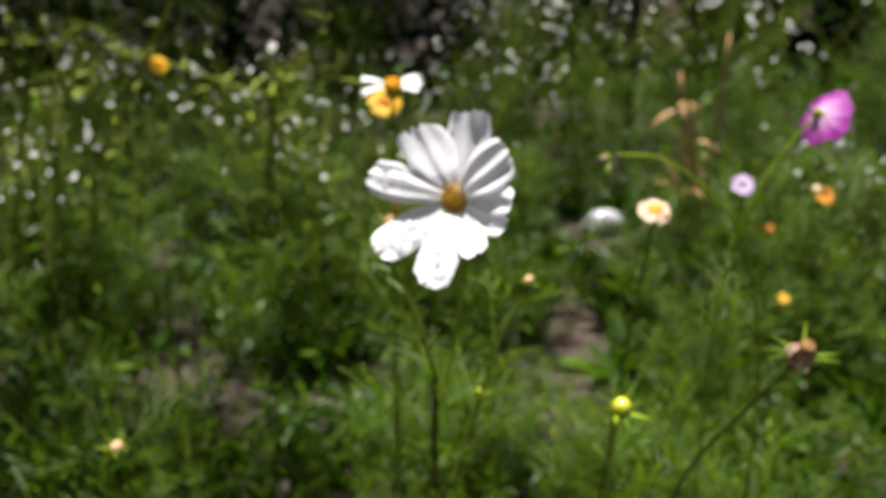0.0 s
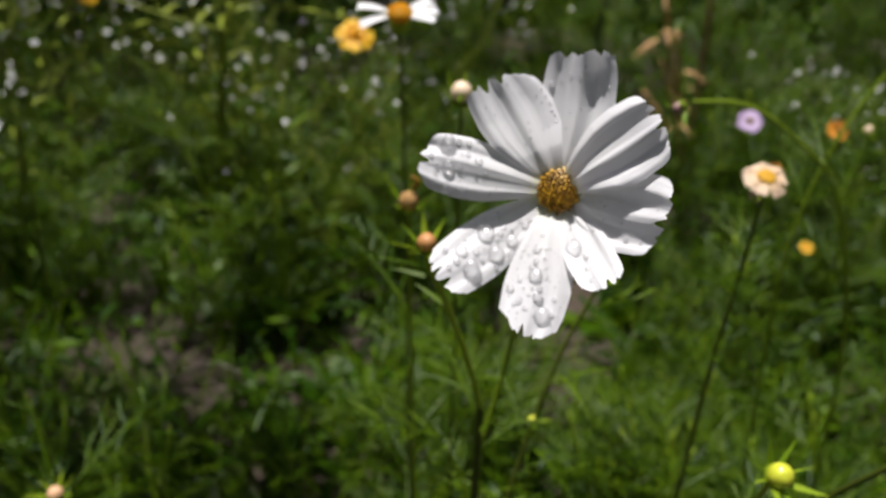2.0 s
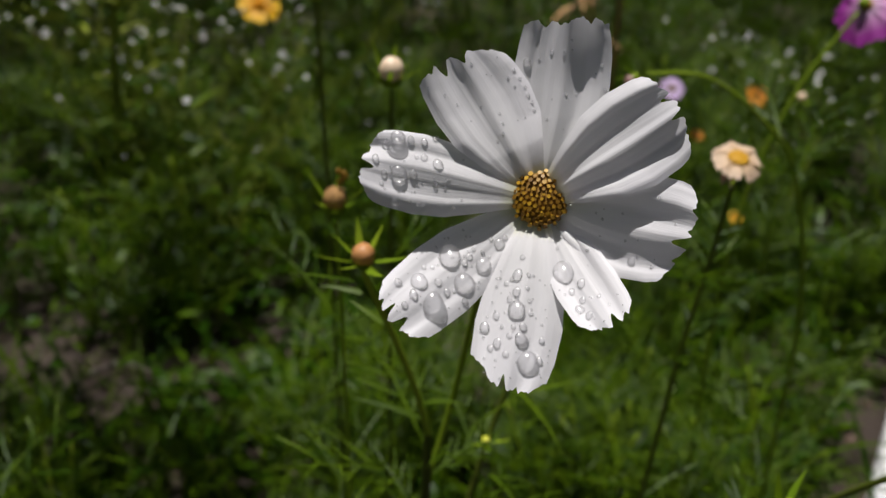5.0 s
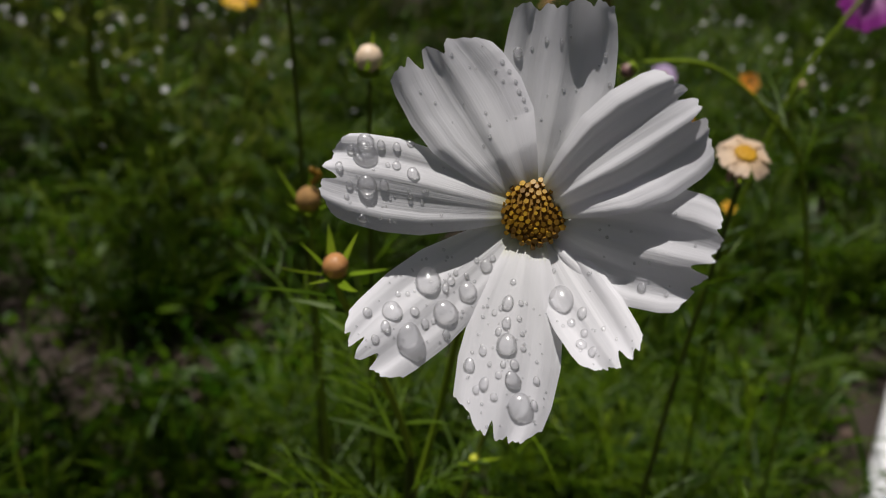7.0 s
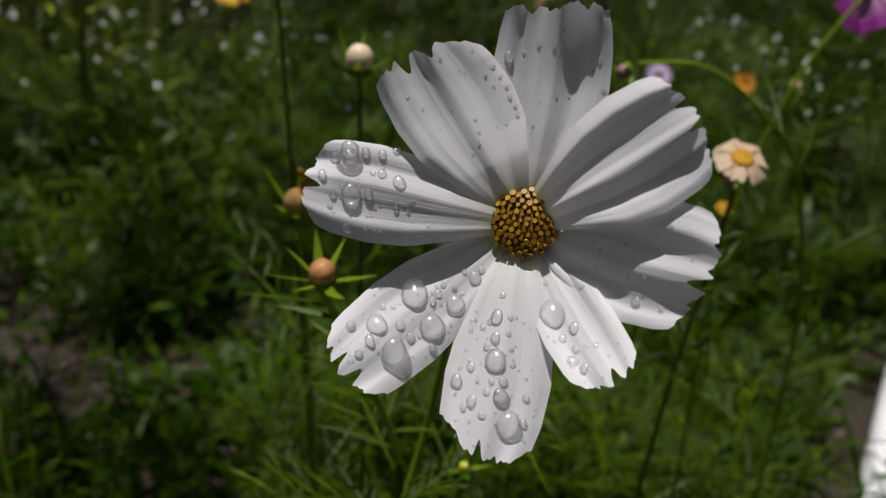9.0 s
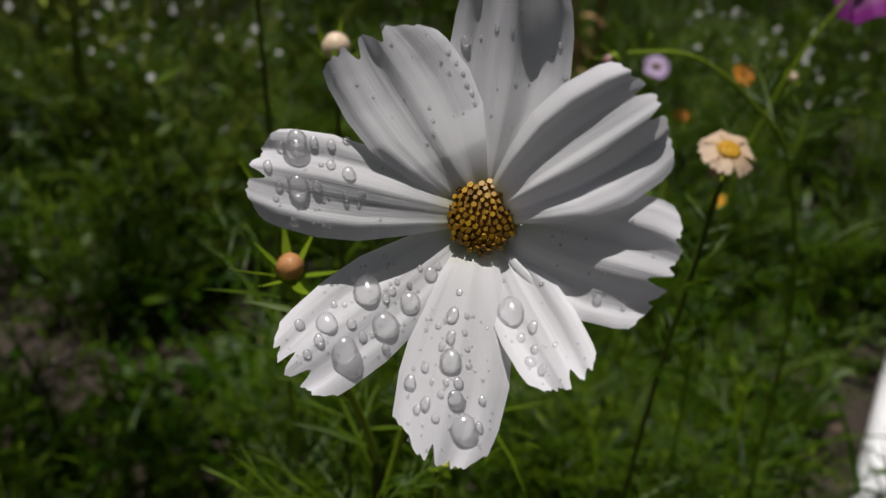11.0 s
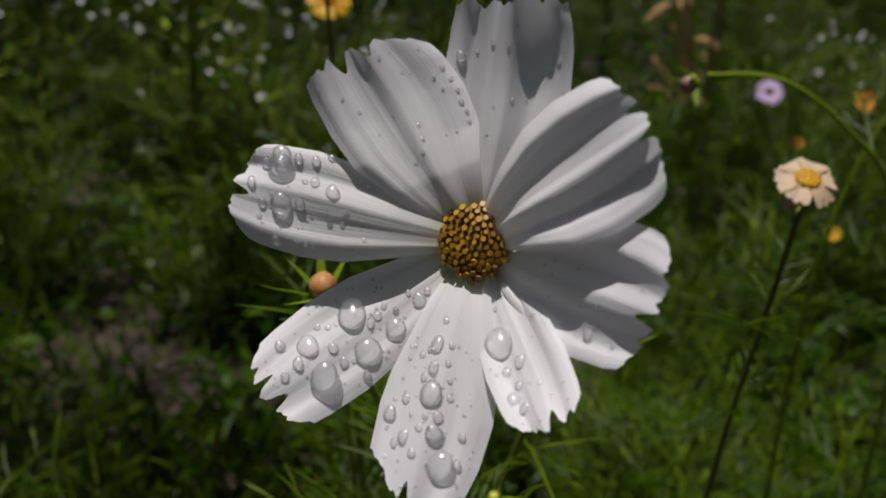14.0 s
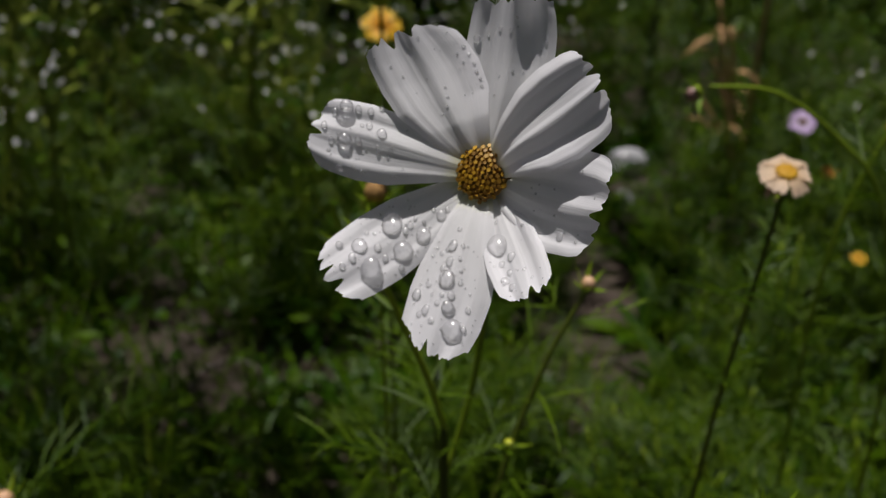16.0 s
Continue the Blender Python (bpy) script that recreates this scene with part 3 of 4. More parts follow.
DROPS_1 = [(105, 32.5, 0.56), (103, 30.4, 0.45), (101, 28.1, 0.45), (100, 26.0, 0.56), (98, 24.2, 0.45), (97, 22.3, 0.45), (108, 30.9, 0.34), (106, 28.5, 0.34)]
DROPS_2 = [(99, 34.3, 1.00), (89, 36.7, 0.55), (84, 36.5, 0.44), (69, 36.4, 0.44), (63, 31.7, 0.44), (94, 35.0, 0.33)]
for index, drops in ((0, DROPS_0), (1, DROPS_1), (2, DROPS_2), (4, DROPS_4), (5, DROPS_5), (6, DROPS_6), (7, DROPS_7)):
    for angle, r, size in drops:
        put_drop(PETALS[index], angle, r, size, R.uniform(0.95, 1.25))
# fine spray between the drops
for index, count in ((0, 30), (5, 22), (6, 60), (7, 52), (1, 16), (2, 12), (4, 10)):
    p = PETALS[index]
    for k in range(count):
        s, t = R.uniform(0.4, 0.95), R.uniform(-0.85, 0.85)
        q = p.at(s, t)
        put_drop(p, math.degrees(math.atan2(q.y, q.x)), math.hypot(q.x, q.y) * 1000, R.uniform(0.18, 0.42))



def far_from(x, y, spots):
    return all((x - a) ** 2 + (y - b) ** 2 > r * r for a, b, r in spots)


BARE = [(0.23, 1.48, 0.17), (0.20, 1.32, 0.10), (-0.62, 1.62, 0.09), (-0.44, 1.44, 0.10), (0.40, 2.35, 0.2), (0.30, 1.75, 0.12), (0.60, 2.05, 0.10)]
BARE += [(0.165 + (0.03 * k + 0.27) * 0.8706, 0.725 + 0.03 * k, 0.055) for k in range(16)]


# ---- neighbouring flowers ----
def simple_petal(length, width, droop, rng, teeth=True):
    """A strap petal along x from the origin, cupped and notched at its tip."""
    s, ns, nt = Soup(), 8, 6
    verts, faces, uvs = [], [], []
    k1 = rng.uniform(0, 6)
    for i in range(ns + 1):
        for j in range(nt + 1):
            t = 2 * j / nt - 1
            u = i / ns * (1 - (0.1 * (0.5 + 0.5 * math.cos(3 * math.pi * t + k1)) if teeth else 0.12 * t * t))
            w = width * 0.5 * (0.25 + 0.75 * math.sin(min(1, u * 1.25) * math.pi / 2))
            verts.append((length * u, w * t, -droop * length * u * u + 0.15 * w * t * t + 0.04 * width * math.cos(6 * t + k1)))
            uvs.append((u, 0.5 + 0.5 * t))
    for i in range(ns):
        for j in range(nt):
            k = i * (nt + 1) + j
            faces.append((k, k + nt + 1, k + nt + 2, k + 1)[::-1])
    s.add(verts, faces, uvs)
    return s


def head_pose(at, facing):
    return Matrix.Translation(at) @ Vector(facing).to_track_quat("Z", "Y").to_matrix().to_4x4()


def flower_head(parent, at, facing, petals, length, width, material, disc_r, disc_mat, rng, droop=0.1, gaps=(), label="", lift=0.2, name="flower_head", keep=None, dome=1.1):
    """A flower head: petals round a domed disc above a green calyx."""
    head = new(name)
    head.parent = parent
    head.matrix_local = head_pose(at, facing)
    if label:
        tagged(head, label)
    for k in range(petals):
        way = head.matrix_local.to_3x3() @ Vector((math.cos(2 * math.pi * k / petals), math.sin(2 * math.pi * k / petals), 0))
        if k in gaps or (keep and not keep(way)):
            continue
        me = simple_petal(length * rng.uniform(0.85, 1.1), width * rng.uniform(0.85, 1.1), droop * rng.uniform(0.6, 1.5), rng)
        ob = part("petal", me, material, head)
        ob.matrix_local = (Matrix.Rotation(2 * math.pi * k / petals + rng.uniform(-0.12, 0.12), 4, "Z") @ Matrix.Translation((disc_r * 0.6, 0, 0.0005 * (k % 2)))
                           @ Matrix.Rotation(-lift + rng.uniform(-0.2, 0.2), 4, "Y"))
    s = Soup()
    ball(s, (0, 0, 0.001), (0, 0, 1), disc_r, disc_r * dome, 6, 12, 0, rng)
    for k in range(26):
        r, t = disc_r * 0.92 * math.sqrt((k + 0.5) / 26), k * 2.4
        z = 0.001 + disc_r * dome * 0.46 * math.sqrt(max(0, 1 - (r / disc_r) ** 2))
        ball(s, (r * math.cos(t), r * math.sin(t), z), (0, 0, 1), disc_r * 0.16, disc_r * dome * 0.45, 3, 5)
    part("disc", s, disc_mat, head)
    s = Soup()
    ball(s, (0, 0, -disc_r * 0.7), (0, 0, 1), disc_r * 0.9, disc_r * 1.5, 5, 10)
    part("calyx", s, M_STEM, head)
    return head


def stalk(name, label, category, points, r0=0.002, r1=0.0012, material=None, leaves=0, rng=None, size=(0.05, 0.1), group="", lo=0.15, hi=0.85):
    """A plant on one stem, its foot in the soil; returns it with a function for places in it."""
    foot = Vector(points[0])
    plant = thing(name, label, category, foot, group)
    rel = lambda p: Vector(p) - foot
    line = bend([rel(p) for p in points], 8)
    s = Soup()
    tube(s, line, r0 * 0.7, r1 * 0.75)
    part("stem", s, material or M_STEM, plant)
    if leaves:
        thread_leaves(plant, line, leaves, rng, size, 4, lo, hi, 0.0022)
    return plant, rel


def make_neighbours():
    rng = random.Random(21)
    G = "cosmos plants"
    # spent pale flower with a yellow middle
    p, rel = stalk("cosmos_plant", "fading cosmos with shrivelled peach petals round a yellow centre", "flower",
                   [(0.112, 0.60, 0), (0.116, 0.595, 0.3), (0.128, 0.58, 0.52), (0.138, 0.572, 0.62), (0.143, 0.57, 0.664)], 0.0026, 0.0013, M_STEMDARK, 4, rng, (0.04, 0.08), G, 0.3, 0.7)
    flower_head(p, rel((0.143, 0.57, 0.672)), (0.0, -0.42, 0.91), 6, 0.0080, 0.0108, M_OLDPETAL, 0.0050, M_GOLD, rng, 0.55, (), "faded peach flower head", 0.25, dome=0.5)
    for t in (-2.7, -2.2, -1.2, -0.5):
        s = Soup()
        blade(s, rel((0.143 + 0.006 * math.cos(t), 0.57 + 0.006 * math.sin(t), 0.668)), (math.cos(t), math.sin(t), -0.9), rng.uniform(0.005, 0.009), 0.003, 0.8, rng, 6, 0.4, 0.6)
        part("withered_petal", s, M_OLDDRY, p, "limp brown petal")
    for t in (0.3, 2.6, 4.2):
        s = Soup()
        blade(s, rel((0.143, 0.57, 0.664)), (math.cos(t), math.sin(t), 0.15), 0.015, 0.002, 0.3, rng)
        part("sepal", s, M_SEPAL, p)
    # nodding bud on an arched stem
    p, rel = stalk("cosmos_plant", "nodding dark pink bud on an arching green stem", "flower",
                   [(0.30, 0.72, 0), (0.29, 0.71, 0.3), (0.275, 0.69, 0.5), (0.245, 0.68, 0.612), (0.21, 0.67, 0.655), (0.168, 0.662, 0.685), (0.130, 0.659, 0.690)], 0.0024, 0.0013, None, 4, rng, (0.05, 0.1), G, 0.3, 0.6)
    bud_head(p, rel((0.1215, 0.659, 0.686)), (-1, -0.1, -0.35), 0.0042, 0.008, M_BUDDARK, "wine coloured closed bud", 5, rng)
    # purple flower, seen from behind
    p, rel = stalk("cosmos_plant", "purple cosmos turned away on a light green stem", "flower",
                   [(0.27, 0.80, 0), (0.265, 0.79, 0.3), (0.262, 0.775, 0.52), (0.288, 0.772, 0.63), (0.327, 0.772, 0.694)], 0.0028, 0.0017, None, 4, rng, (0.06, 0.12), G, 0.2, 0.6)
    h = flower_head(p, rel((0.335, 0.776, 0.698)), (0.80, 0.30, -0.52), 9, 0.029, 0.021, M_PURPLE, 0.0048, M_FLORET, rng, 0.12, (), "deep purple flower head", 0.45)
    # dry seed head
    p, rel = stalk("cosmos_plant", "withered cosmos head drying brown on a dark stem", "flower",
                   [(0.15, 0.62, 0), (0.155, 0.60, 0.3), (0.165, 0.52, 0.48), (0.182, 0.45, 0.588), (0.194, 0.422, 0.632)], 0.0026, 0.0016, M_STEMDARK, 3, rng, (0.03, 0.06), G, 0.2, 0.5)
    flower_head(p, rel((0.196, 0.42, 0.640)), (0.15, -0.4, 0.9), 7, 0.011, 0.008, M_OLDDRY, 0.0046, M_DRY, rng, 0.9, (1,), "brown withered flower head", -0.6)
    for t in (2.3, 2.8, 3.3, 0.0, -0.4, 1.5):
        s = Soup()
        blade(s, rel((0.195, 0.421, 0.634)), (math.cos(t), 0.3 * math.sin(t), 0.5 * math.sin(t) + 0.15), 0.021, 0.0024, 0.2, rng)
        part("sepal", s, M_SEPAL, p)
    # lime bud
    p, rel = stalk("cosmos_plant", "shiny lime green bud with spreading narrow sepals", "flower",
                   [(0.11, 0.55, 0), (0.108, 0.54, 0.3), (0.102, 0.47, 0.5), (0.096, 0.424, 0.592), (0.096, 0.416, 0.601)], 0.0022, 0.0012, None, 3, rng, (0.03, 0.055), G, 0.2, 0.6)
    bud_head(p, rel((0.096, 0.414, 0.607)), (0.15, -0.6, 0.75), 0.0052, 0.0105, M_BUDLIME, "glossy lime green bud", 8, rng, 1.0, 0.017)
    # pale bud and brown bud behind the flower
    p, rel = stalk("cosmos_plant", "cream bud just opening on a slim dark stem", "flower",
                   [(-0.03, 0.66, 0), (-0.025, 0.65, 0.35), (-0.018, 0.63, 0.6), (-0.015, 0.618, 0.70)], 0.0022, 0.0012, M_STEMDARK, 3, rng, (0.04, 0.08), G, 0.3, 0.7)
    bud_head(p, rel((-0.015, 0.616, 0.710)), (0.1, -0.25, 0.95), 0.0062, 0.013, M_BUDPALE, "cream coloured bud", 6, rng, 0.5, 0.015)
    p, rel = stalk("cosmos_plant", "spent brown bud shedding its last florets", "flower",
                   [(-0.05, 0.63, 0), (-0.05, 0.62, 0.35), (-0.047, 0.60, 0.58), (-0.046, 0.596, 0.645)], 0.0022, 0.0012, None, 3, rng, (0.04, 0.08), G, 0.3, 0.7)
    bud_head(p, rel((-0.046, 0.595, 0.655)), (0.15, -0.25, 0.95), 0.0058, 0.012, M_DRY, "brown drying bud", 6, rng, 0.7, 0.018)
    s = Soup()
    for k in range(5):
        ball(s, rel((-0.042 + 0.002 * rng.uniform(-1, 1), 0.594, 0.6635 + 0.0014 * k)), (rng.uniform(-0.4, 0.4), 0, 1), 0.0014, 0.004, 4, 6)
    part("floret_tuft", s, M_FLORET, p)
    # torn white flower with a yellow middle
    p, rel = stalk("cosmos_plant", "ragged white cosmos missing petals round a yellow centre", "flower",
                   [(-0.055, 0.69, 0), (-0.053, 0.686, 0.4), (-0.049, 0.682, 0.62), (-0.048, 0.682, 0.733)], 0.0022, 0.0013, M_STEMDARK, 4, rng, (0.05, 0.09), G, 0.25, 0.6)
    flower_head(p, rel((-0.048, 0.682, 0.742)), (0.05, -0.42, 0.9), 11, 0.021, 0.0075, M_PETAL, 0.0078, M_YELLOW, rng, 0.3, (), "torn white flower head", 0.25, keep=lambda d: abs(d.x) > 0.6 and -0.62 < d.y < 0.7)
    # yellow, orange and lilac flowers farther back
    for at, fac, n, ln, wd, mt, lab in (((-0.120, 1.39, 0.60), (0.1, -0.7, 0.6), 8, 0.022, 0.017, M_YELLOW, "bright yellow flower on a thin stem"),
                                       ((0.672, 1.5, 0.404), (0.1, -0.6, 0.7), 9, 0.016, 0.013, M_ORANGE, "orange flower low among green foliage"),
                                       ((0.575, 1.5, 0.34), (-0.1, -0.5, 0.8), 8, 0.010, 0.008, M_ORANGE, "small orange flower half hidden in foliage"),
                                       ((0.522, 1.5, 0.423), (-0.3, -0.6, 0.6), 7, 0.017, 0.013, M_LILAC, "pale lilac flower among green foliage"),
                                       ((-0.50, 1.42, 0.66), (0.6, -0.5, 0.5), 8, 0.014, 0.012, M_YELLOW, "small yellow flower on a leaning stem"),
                                       ((0.50, 1.2, 0.33), (0.0, -0.5, 0.8), 6, 0.008, 0.008, M_YELLOW, "small lemon flower in the grass")):
        x, y, z = at
        p, rel = stalk("garden_flower", lab, "flower", [(x + 0.03, y + 0.06, 0), (x + 0.02, y + 0.04, z * 0.5), (x, y + 0.005, z - 0.01)], 0.0024, 0.0014, None, 3, rng, (0.05, 0.1), "garden flowers")
        flower_head(p, rel(at), fac, n, ln, wd, mt, ln * 0.38, M_FLORET if mt is not M_YELLOW else M_YELLOW, rng, 0.2)
    # front plant with a small bud
    p, rel = stalk("cosmos_plant", "young cosmos with a small pinkish bud among thread leaves", "flower",
                   [(-0.27, 0.66, 0), (-0.275, 0.64, 0.25), (-0.28, 0.605, 0.42), (-0.282, 0.60, 0.45)], 0.0026, 0.0014, None, 8, rng, (0.06, 0.12), G, 0.3, 0.97)
    bud_head(p, rel((-0.282, 0.60, 0.457)), (0.1, -0.5, 0.85), 0.0052, 0.0095, M_BUD, "pinkish green bud", 7, rng, 0.8, 0.016)
    p, rel = stalk("cosmos_plant", "bare cosmos bud on an upright stem", "flower",
                   [(0.46, 1.05, 0), (0.455, 1.04, 0.3), (0.44, 1.0, 0.55)], 0.0024, 0.0014, None, 5, rng, (0.06, 0.12), G)
    bud_head(p, rel((0.44, 1.0, 0.56)), (0.1, -0.5, 0.85), 0.005, 0.01, M_BUDPALE, "pale closed bud", 7, rng, 0.8, 0.016)


make_neighbours()


# ---- foliage all round ----
def feathery_meshes(n, height, leaves, rng):
    """Young cosmos foliage: stems thick with thread leaves."""
    out = []
    for k in range(n):
        stem, soup = Soup(), Soup()
        for j in range(3):
            t = rng.uniform(0, 6.28)
            lean = rng.uniform(0.05, 0.3) * height
            line = bend([(0.01 * math.cos(t), 0.01 * math.sin(t), -0.01), (lean * 0.4 * math.cos(t), lean * 0.4 * math.sin(t), height * 0.5), (lean * math.cos(t), lean * math.sin(t), height * rng.uniform(0.75, 1))], 6)
            tube(stem, line, 0.0022, 0.0009, 5)
            for i in range(leaves):
                q = line[int((0.12 + 0.88 * i / leaves) * (len(line) - 1))]
                a = rng.uniform(0, 6.28)
                for turn in (0, math.pi):
                    thread_leaf(soup, q, (math.cos(a + turn), math.sin(a + turn), rng.uniform(0.2, 1.2)), rng.uniform(0.25, 0.42) * height ** 0.5 * 0.55, rng, 4, 0.0030)
        out.append((stem.mesh("stem", M_STEM), soup.mesh("foliage", M_LEAF)))
    return out


def rosette_meshes(n, rng):
    out = []
    for k in range(n):
        soup = Soup()
        for j in range(rng.randint(7, 11)):
            t = j * 2.4 + rng.uniform(-0.3, 0.3)
            blade(soup, (0.004 * math.cos(t), 0.004 * math.sin(t), 0.0), (math.cos(t), math.sin(t), rng.uniform(0.4, 1.8)), rng.uniform(0.07, 0.14), rng.uniform(0.02, 0.04), rng.uniform(0.4, 1.3), rng, 7, 0.2, 0.55)
        out.append(soup.mesh("leaves", M_BROAD))
    return out


def blossom(soup, at, facing, radius, rng, petals=5):
    d, a, b = basis(facing)
    c = Vector(at)
    for k in range(petals):
        t = 2 * math.pi * k / petals + rng.uniform(-0.2, 0.2)
        o, q = a * math.cos(t) + b * math.sin(t), a * math.cos(t + 1.57) + b * math.sin(t + 1.57)
        soup.add([c, c + o * radius * 0.6 - q * radius * 0.38 + d * radius * 0.2, c + o * radius + d * radius * 0.1, c + o * radius * 0.6 + q * radius * 0.38 + d * radius * 0.2], [(0, 1, 2, 3)])


def weed_meshes(n, height, rng, spread=0.25, heads=26):
    """Branching weed with loose clusters of tiny white flowers."""
    out = []
    for k in range(n):
        stem, leaf, flo = Soup(), Soup(), Soup()
        for j in range(3):
            t = rng.uniform(0, 6.28)
            top = Vector((spread * rng.uniform(0.2, 1) * math.cos(t), spread * rng.uniform(0.2, 1) * math.sin(t), height * rng.uniform(0.75, 1)))
            line = bend([(0, 0, -0.01), top * 0.5 + Vector((0, 0, height * 0.08)), top], 7)
            tube(stem, line, 0.0026, 0.0012, 5)
            for i in range(9):
                q = line[int((0.2 + 0.8 * i / 9) * (len(line) - 1))]
                a = rng.uniform(0, 6.28)
                w = Vector((math.cos(a), math.sin(a), rng.uniform(0.4, 1.3))).normalized()
                ln = rng.uniform(0.05, 0.13)
                twig = bend([q, q + w * ln * 0.6, q + w * ln + Vector((0, 0, ln * 0.2))], 3)
                tube(stem, twig, 0.0011, 0.0006, 4)
                blade(leaf, q, (math.cos(a + 1), math.sin(a + 1), 0.5), rng.uniform(0.03, 0.07), rng.uniform(0.008, 0.016), 0.6, rng, 4, 0.2, 0.45)
                for b in range(heads // 11):
                    if i > 3 and rng.random() < 0.34:
                        c = twig[-1] + Vector((rng.gauss(0, 0.012), rng.gauss(0, 0.012), rng.gauss(0.003, 0.008)))
                        blossom(flo, c, (rng.uniform(-0.5, 0.5), -0.6 + rng.uniform(-0.4, 0.4), 0.8), rng.uniform(0.0055, 0.0085), rng)
        out.append((stem.mesh("stem", M_WEED), leaf.mesh("foliage", M_BROAD), flo.mesh("blossoms", M_BLOSSOM)))
    return out


def plant_from(meshes, names, name, label, category, group, x, y, scale, turn, lean=0.0):
    p = thing(name, label, category, group=group)
    p.matrix_world = pose(x, y, ground_height(x, y) - 0.004, lean, lean * 0.5, turn) @ Matrix.Scale(scale, 4)
    for n, me in zip(names, meshes):
        tagged(part(n, me, None, p), kind="stuff" if n in ("foliage", "blossoms") or name == "flowering_weed" else "")
    return p


def make_foliage():
    rng = random.Random(5)
    low, tall = feathery_meshes(5, 0.26, 6, rng), feathery_meshes(4, 0.55, 8, rng)
    FN_ = ("stem", "foliage")

    def feathers(meshes, count, box, scale, label, keep=0.09):
        made = 0
        for _ in range(count * 6):
            if made >= count:
                break
            x, y = rng.uniform(box[0], box[1]), rng.uniform(box[2], box[3])
            if not far_from(x, y, BARE) or (abs(x + 0.015) < keep and y < 0.75):
                continue
            plant_from(rng.choice(meshes), FN_, "feathery_plant", label, "foliage plant", "feathery foliage plants", x, y, rng.uniform(*scale), rng.uniform(0, 360), rng.uniform(-8, 8))
            made += 1

    feathers(low, 26, (-0.55, 0.65, 0.80, 1.25), (0.7, 1.15), "low feathery green foliage with thread-like leaves")
    feathers(low, 60, (-1.1, 0.2, 1.5, 2.4), (0.9, 1.5), "bright green feathery foliage with thread-like leaves")
    feathers(low, 60, (0.3, 1.4, 1.2, 2.3), (0.9, 1.5), "green feathery foliage with thread-like leaves")
    feathers(tall, 40, (0.45, 2.2, 2.3, 3.6), (0.8, 1.15), "tall feathery green foliage standing in a bed")
    feathers(tall, 40, (-2.2, 0.4, 2.4, 3.6), (0.6, 1.0), "tall feathery green foliage standing in a bed")
    feathers(tall, 90, (-4.0, 4.5, 3.6, 6.2), (1.0, 1.7), "tall feathery foliage at the back of the bed")
    feathers(low, 14, (0.12, 0.55, 0.62, 0.9), (0.8, 1.3), "feathery green foliage with thread-like leaves")
    feathers(low, 4, (-0.5, -0.15, 0.62, 0.85), (0.6, 0.95), "low feathery foliage in the shade")
    ros = rosette_meshes(5, rng)
    for k in range(170):
        x, y = rng.uniform(-1.2, 1.2), 0.75 + 2.2 * rng.random() ** 1.3
        if far_from(x, y, [(a, b, r * 0.75) for a, b, r in BARE]):
            plant_from((rng.choice(ros),), ("leaves",), "broadleaf_weed", "low weed with broad pointed green leaves", "weed", "broadleaf weeds", x, y, rng.uniform(0.6, 1.3), rng.uniform(0, 360))
    weeds, bold = weed_meshes(5, 0.5, rng), weed_meshes(3, 0.5, rng, 0.13, 60)
    WN = ("stem", "foliage", "blossoms")
    for box, count, sc in (((-1.2, -0.1, 1.6, 2.7), 34, (0.8, 1.3)), ((-2.6, -0.8, 2.4, 3.8), 16, (1.1, 1.7)), ((0.0, 1.6, 3.0, 4.4), 16, (1.0, 1.7)), ((0.7, 1.3, 1.5, 2.2), 8, (0.7, 0.9))):
        for k in range(count):
            x, y = rng.uniform(*box[:2]), rng.uniform(*box[2:])
            if far_from(x, y, BARE):
                plant_from(rng.choice(weeds), WN, "flowering_weed", "sprawling weed with clusters of tiny white flowers", "weed", "white-flowered weeds", x, y, rng.uniform(*sc), rng.uniform(0, 360), rng.uniform(-10, 10))
    for x, y, sc in ((0.10, 2.75, 1.25), (0.27, 2.85, 1.35), (-0.05, 2.6, 1.1), (0.80, 2.9, 1.35), (0.92, 2.8, 1.25), (0.40, 2.7, 1.05)):
        plant_from(rng.choice(bold), WN, "flowering_weed", "tall weed topped with bunches of white flowers", "weed", "white-flowered weeds", x, y, sc, rng.uniform(0, 360), rng.uniform(-5, 5))
    # grass everywhere
    soup = Soup()
    for k in range(9000):
        y = 0.7 + 3.2 * rng.random() ** 1.5
        x = rng.uniform(-1, 1) * (0.5 + 0.55 * y)
        dens = noise.noise((x * 2.2, y * 2.2, 9.0))
        if not far_from(x, y, BARE) or dens < rng.uniform(-0.45, 0.25):
            continue
        if rng.random() < 0.15:
            for j in range(10):
                t = rng.uniform(0, 6.28)
                blade(soup, (x + rng.gauss(0, 0.012), y + rng.gauss(0, 0.012), ground_height(x, y)), (0.5 * math.cos(t), 0.5 * math.sin(t), 1), rng.uniform(0.08, 0.24), rng.uniform(0.004, 0.010), rng.uniform(0.3, 1.6), rng, 4)
        else:
            t = rng.uniform(0, 6.28)
            blade(soup, (x, y, ground_height(x, y)), (0.7 * math.cos(t), 0.7 * math.sin(t), 1), rng.uniform(0.04, 0.13), rng.uniform(0.003, 0.009), rng.uniform(0.2, 1.6), rng, 4)
    tagged(new("grass", soup.mesh("grass", M_GRASS)), "green grass blades growing through the flower bed", "grass", kind="stuff")
    soup = Soup()
